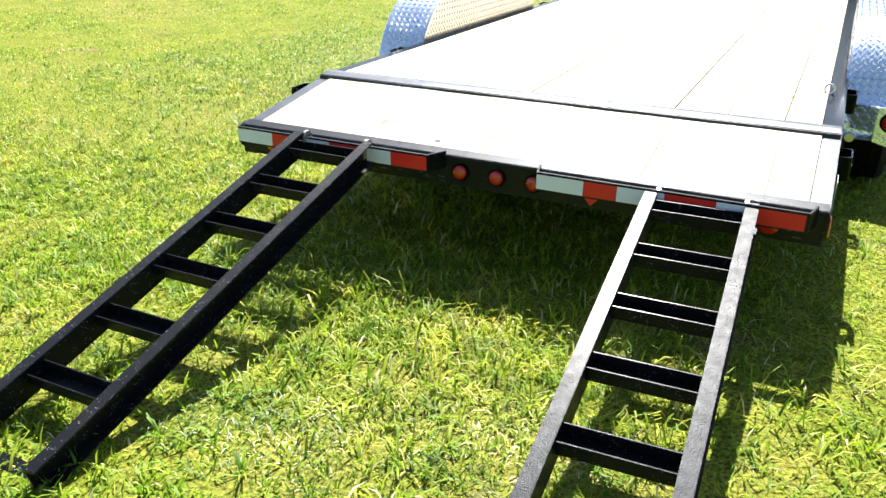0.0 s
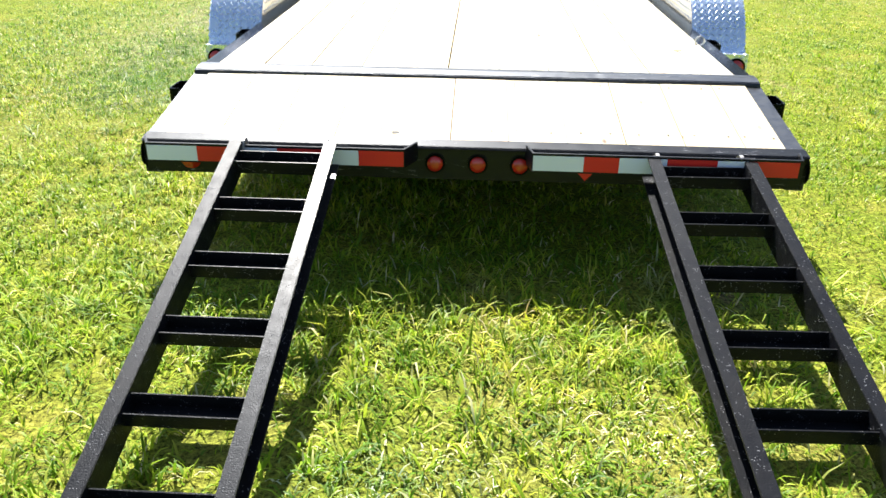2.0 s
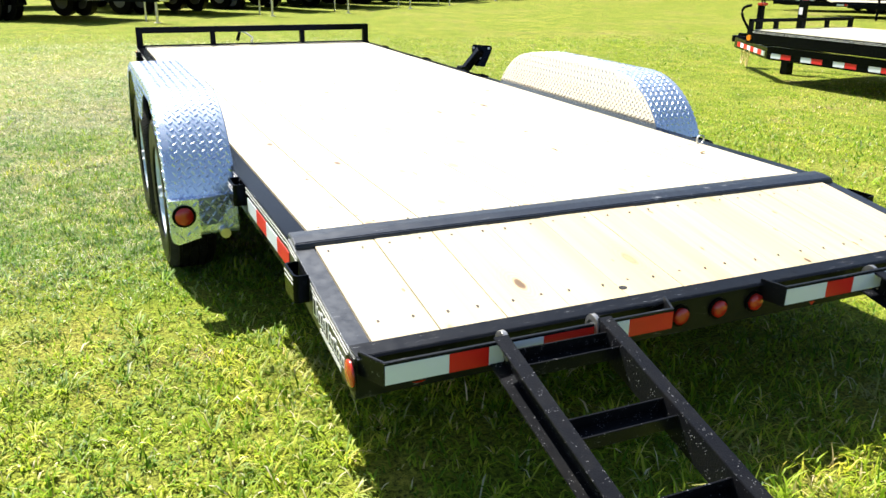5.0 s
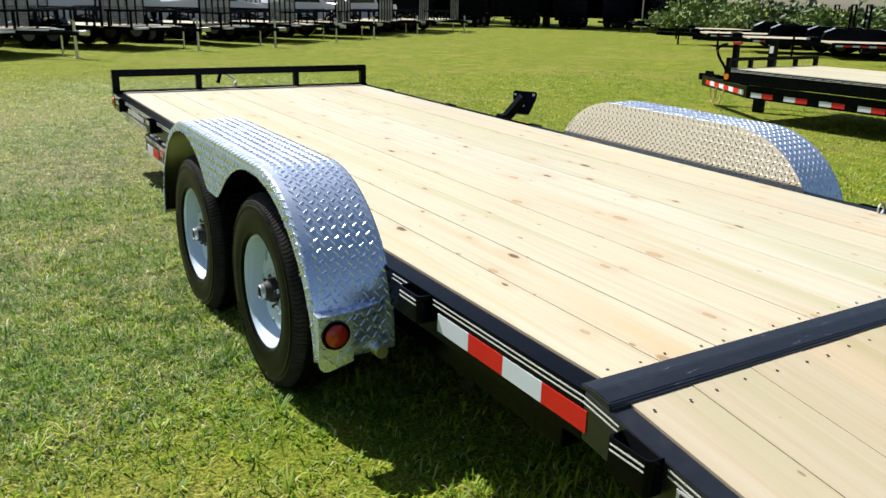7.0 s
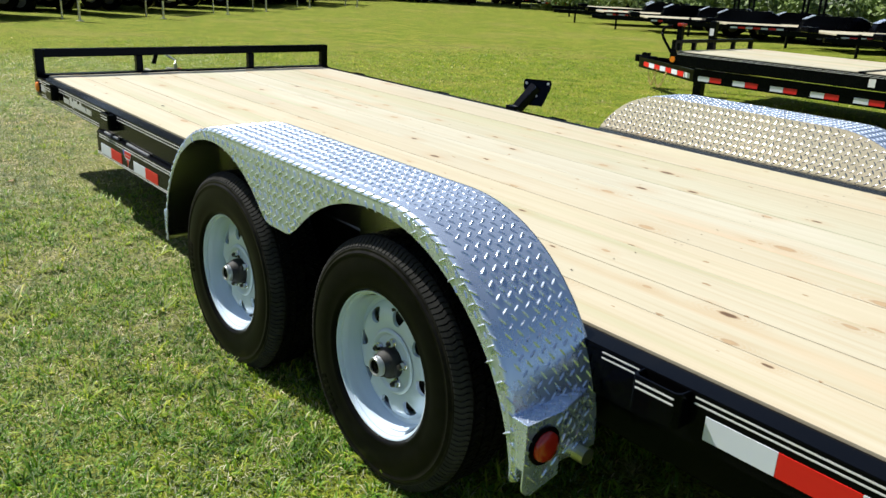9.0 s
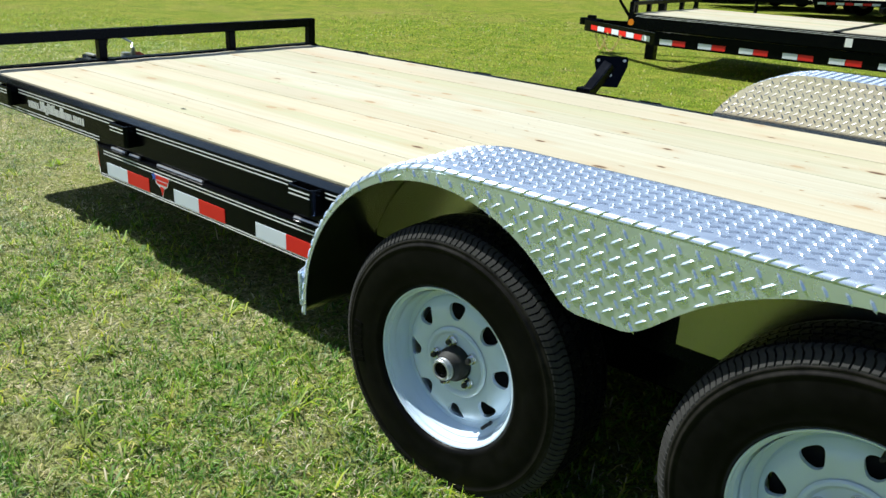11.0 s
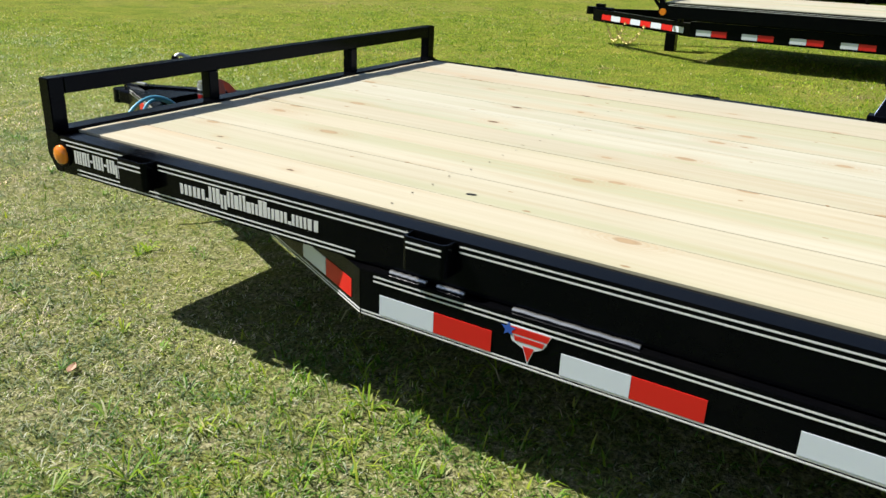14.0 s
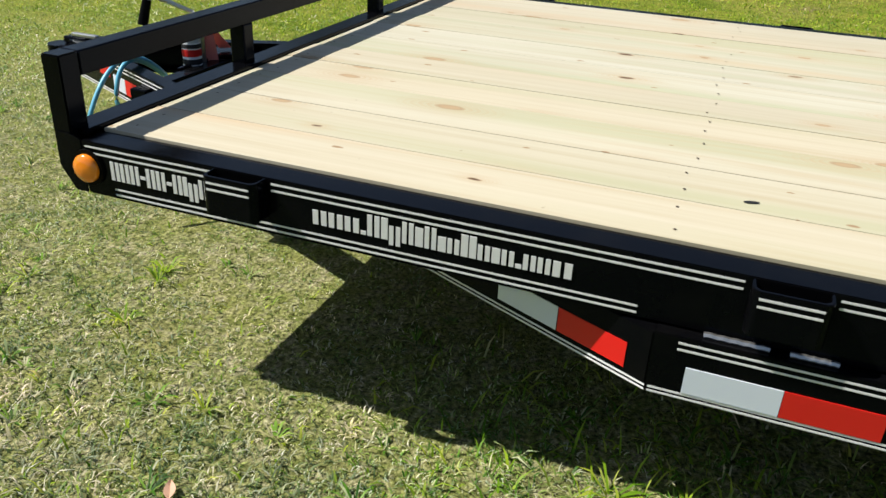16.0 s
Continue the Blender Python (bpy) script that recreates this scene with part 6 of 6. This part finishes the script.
def blades(name, area, density, hmin, hmax, width, seed, material, label, skip=(), tall=None, flat=0.25, soft=1.5, gather=(0.10, 1.5), pulled=0.6):
    """Many bent grass blades in one mesh, five points each."""
    rs = np.random.RandomState(seed)
    x0, x1, y0, y1 = area
    n = int((x1 - x0) * (y1 - y0) * density)
    x, y = rs.uniform(x0, x1, n), rs.uniform(y0, y1, n)
    # tufts
    pull = rs.rand(n) < pulled
    cell = 0.055
    cx, cy = np.floor(x / cell), np.floor(y / cell)
    hx = (np.sin(cx * 127.1 + cy * 311.7) * 43758.5453) % 1.0
    hy = (np.sin(cx * 269.5 + cy * 183.3) * 24634.6345) % 1.0
    x = np.where(pull, (cx + hx) * cell + rs.normal(0, 0.009, n), x)
    y = np.where(pull, (cy + hy) * cell + rs.normal(0, 0.009, n), y)
    ox, oy = x - (cx + hx) * cell, y - (cy + hy) * cell
    clump = 0.6 * value_noise(x, y, 0.45, seed + 1) + 0.4 * value_noise(x, y, 0.13, seed + 2)
    edge = np.minimum(np.minimum(x - x0, x1 - x), np.minimum(y - y0, y1 - y)) / soft
    keep = (rs.rand(n) < gather[0] + gather[1] * clump) & (rs.rand(n) < edge)
    if skip:
        keep &= ~inside(x, y, skip)
    x, y, clump, ox, oy, pull = x[keep], y[keep], clump[keep], ox[keep], oy[keep], pull[keep]
    n = len(x)
    h = (hmin + (hmax - hmin) * rs.rand(n) ** 1.6) * (0.45 + 1.1 * clump)
    if tall is not None:
        h = h * tall(x, y)
    a = np.where(pull, np.arctan2(oy, ox) + rs.normal(0, 0.7, n), rs.uniform(0, 2 * np.pi, n))
    lean = np.where(rs.rand(n) < flat, rs.uniform(1.0, 1.52, n), rs.uniform(0.40, 1.15, n))
    w = width * rs.uniform(0.55, 1.5, n)
    u = np.clip((x - 2.6) / 3.6, 0, 1)
    ground_z = -0.08 * u * u * (3 - 2 * u)
    dx, dy = np.cos(a), np.sin(a)
    px, py = -dy, dx
    verts = np.zeros((n, 5, 3))
    for k, (t, ww) in enumerate(((0.0, 1.0), (0.0, -1.0), (0.55, -0.85), (0.55, 0.85), (1.0, 0.0))):
        out = h * np.sin(lean) * t ** 1.5
        verts[:, k, 0] = x + dx * out + px * ww * w / 2
        verts[:, k, 1] = y + dy * out + py * ww * w / 2
        verts[:, k, 2] = -0.004 + h * (np.cos(lean * (0.35 + 0.65 * t)) * t) + 0.002 + ground_z
    return blade_mesh(name, verts, material, label)


def rosettes(name, area, density, radius, count, seed, material, label, skip=()):
    """Low crabgrass clumps: star-shaped tufts of flat-lying blades, in one mesh."""
    rs = np.random.RandomState(seed)
    x0, x1, y0, y1 = area
    n = int((x1 - x0) * (y1 - y0) * density)
    cx, cy = rs.uniform(x0, x1, n), rs.uniform(y0, y1, n)
    keep = rs.rand(n) < 0.15 + 1.3 * value_noise(cx, cy, 0.8, seed + 3)
    if skip:
        keep &= ~inside(cx, cy, skip)
    cx, cy = cx[keep], cy[keep]
    size = radius * rs.uniform(0.5, 1.35, len(cx))
    cx, cy, size = np.repeat(cx, count), np.repeat(cy, count), np.repeat(size, count)
    m = len(cx)
    a = rs.uniform(0, 2 * np.pi, m)
    length = size * rs.uniform(0.6, 1.15, m)
    rise = length * rs.uniform(0.25, 0.75, m)
    w = rs.uniform(0.0035, 0.0065, m)
    dx, dy = np.cos(a), np.sin(a)
    bx, by = cx + dx * 0.006, cy + dy * 0.006
    u = np.clip((bx - 2.6) / 3.6, 0, 1)
    gz = -0.08 * u * u * (3 - 2 * u)
    verts = np.zeros((m, 5, 3))
    for k, (t, ww, zz) in enumerate(((0.0, 0.7, 0.0), (0.0, -0.7, 0.0), (0.55, -1.0, 0.85), (0.55, 1.0, 0.85), (1.0, 0.0, 0.75))):
        verts[:, k, 0] = bx + dx * length * t - dy * ww * w / 2
        verts[:, k, 1] = by + dy * length * t + dx * ww * w / 2
        verts[:, k, 2] = gz + rise * zz
    return blade_mesh(name, verts, material, label)


def blade_mesh(name, verts, material, label):
    n = len(verts)
    me = bpy.data.meshes.new(name)
    me.vertices.add(n * 5)
    me.vertices.foreach_set("co", verts.reshape(-1))
    base = np.arange(n)[:, None] * 5
    loops = np.concatenate([base + np.array([[0, 1, 2, 3]]), base + np.array([[3, 2, 4]])], axis=1).reshape(-1)
    me.loops.add(n * 7)
    me.loops.foreach_set("vertex_index", loops.astype(np.int32))
    me.polygons.add(n * 2)
    starts = (np.arange(n)[:, None] * 7 + np.array([[0, 4]])).reshape(-1)
    me.polygons.foreach_set("loop_start", starts.astype(np.int32))
    me.update(calc_edges=True)
    me.materials.append(material)
    return tagged(new(name, me), label, "grass", kind="stuff")


def rear_tall(x, y):
    """Longest just behind the trailer, short to both sides."""
    strip = np.exp(-((y + 0.75) / 0.65) ** 2) * np.exp(-((x - 0.1) / 1.2) ** 4)
    under = np.exp(-((y - 0.4) / 1.0) ** 2) * np.exp(-(x / 1.1) ** 4)
    bare = np.exp(-(((x - 0.43) / 0.22) ** 2 + ((y + 0.90) / 0.17) ** 2)) + 0.8 * np.exp(-(((x + 0.13) / 0.24) ** 2 + ((y + 1.13) / 0.16) ** 2))
    return (0.80 + 0.75 * strip + 0.45 * under) * (1.0 - 0.62 * bare)


def nose_short(x, y):
    return np.clip(1.15 - 0.12 * (y - 2.0), 0.72, 1.15)


blades("grass", (-3.9, 2.9, -3.4, 3.2), 6400, 0.014, 0.060, 0.0046, 11, BLADES, "fresh green lawn grass with straw blades", tall=rear_tall, flat=0.62, soft=0.9)
blades("grass", (-4.4, 3.6, -3.7, 3.6), 700, 0.026, 0.072, 0.0060, 19, BLADES, "fresh green lawn grass with straw blades", tall=rear_tall, flat=0.5)
for x, y, k in ((0.43, -0.90, 41), (-0.13, -1.13, 42)):
    blades("dead_grass", (x - 0.30, x + 0.30, y - 0.22, y + 0.22), 9000, 0.014, 0.034, 0.0038, k, BLADES_DEAD, "withered brown patch in the lawn", flat=0.9, soft=0.18, gather=(0.4, 0.6), pulled=0.2)
rosettes("grass_tufts", (-3.4, 2.6, -2.2, 2.6), 14, 0.075, 12, 31, BLADES, "broad-bladed green tufts in the lawn")
blades("grass", (-2.6, -0.6, 1.5, 5.4), 17000, 0.012, 0.044, 0.0032, 12, BLADES_DRY, "short lawn grass in fresh green clumps", tall=nose_short, flat=0.55, soft=0.6, gather=(-0.25, 2.2))
blades("grass_thatch", (-2.6, -0.6, 1.5, 6.6), 8000, 0.014, 0.036, 0.0030, 22, THATCH, "flat grey straw lying between the grass clumps", flat=1.0, soft=0.5, gather=(0.55, 0.5), pulled=0.1)
blades("grass", (-2.4, 0.9, 4.6, 9.0), 11500, 0.008, 0.028, 0.0030, 20, BLADES_DEAD, "short parched lawn grass", tall=nose_short, flat=0.66, soft=0.7, gather=(-0.20, 2.1))
blades("grass_thatch", (-2.2, 0.8, 5.8, 9.0), 5000, 0.014, 0.034, 0.0026, 23, THATCH, "flat grey straw lying between the grass clumps", flat=1.0, soft=0.7, gather=(0.55, 0.5), pulled=0.1)
blades("grass", (-3.2, 3.4, 7.0, 13.0), 3000, 0.012, 0.034, 0.0050, 25, BLADES_DEAD, "mown parched lawn grass", flat=0.75, soft=1.2)
blades("grass", (-4.4, -2.2, 1.0, 9.0), 2200, 0.014, 0.040, 0.0055, 24, BLADES_DRY, "short lawn grass in fresh green clumps", flat=0.7, soft=0.6)
blades("grass", (-4.4, 0.6, 2.2, 9.0), 500, 0.022, 0.056, 0.0046, 18, BLADES, "loose green grass tufts in dry lawn", flat=0.6)
rosettes("grass_tufts", (-2.6, 0.4, 1.8, 8.5), 30, 0.048, 10, 32, BLADES_DRY, "green crabgrass tufts in parched lawn")
rosettes("grass_tufts", (-2.4, -0.6, 2.0, 6.6), 7, 0.075, 14, 33, BLADES, "broad-bladed green tufts in the lawn")
blades("grass", (-2.0, -0.5, 1.9, 5.4), 900, 0.026, 0.078, 0.0046, 21, BLADES, "taller green grass tufts beside the trailer", flat=0.55, soft=0.5)
blades("grass", (0.6, 5.0, 1.8, 9.5), 2600, 0.016, 0.042, 0.0055, 13, BLADES, "short green lawn grass", flat=0.8)
blades("grass", (2.0, 11.0, -3.5, 4.0), 520, 0.025, 0.060, 0.010, 14, BLADES, "mown lawn grass")
blades("grass", (3.0, 12.0, 2.5, 13.5), 800, 0.018, 0.045, 0.0085, 15, BLADES, "mown lawn grass", flat=0.75, soft=2.5)
blades("grass", (-8.5, 5.0, 8.0, 15.5), 1500, 0.014, 0.040, 0.0060, 16, BLADES, "mown lawn grass", flat=0.8, soft=2.5)
blades("grass", (-9.0, -2.6, -3.0, 10.5), 900, 0.018, 0.045, 0.0075, 17, BLADES, "mown lawn grass", flat=0.75, soft=2.5)
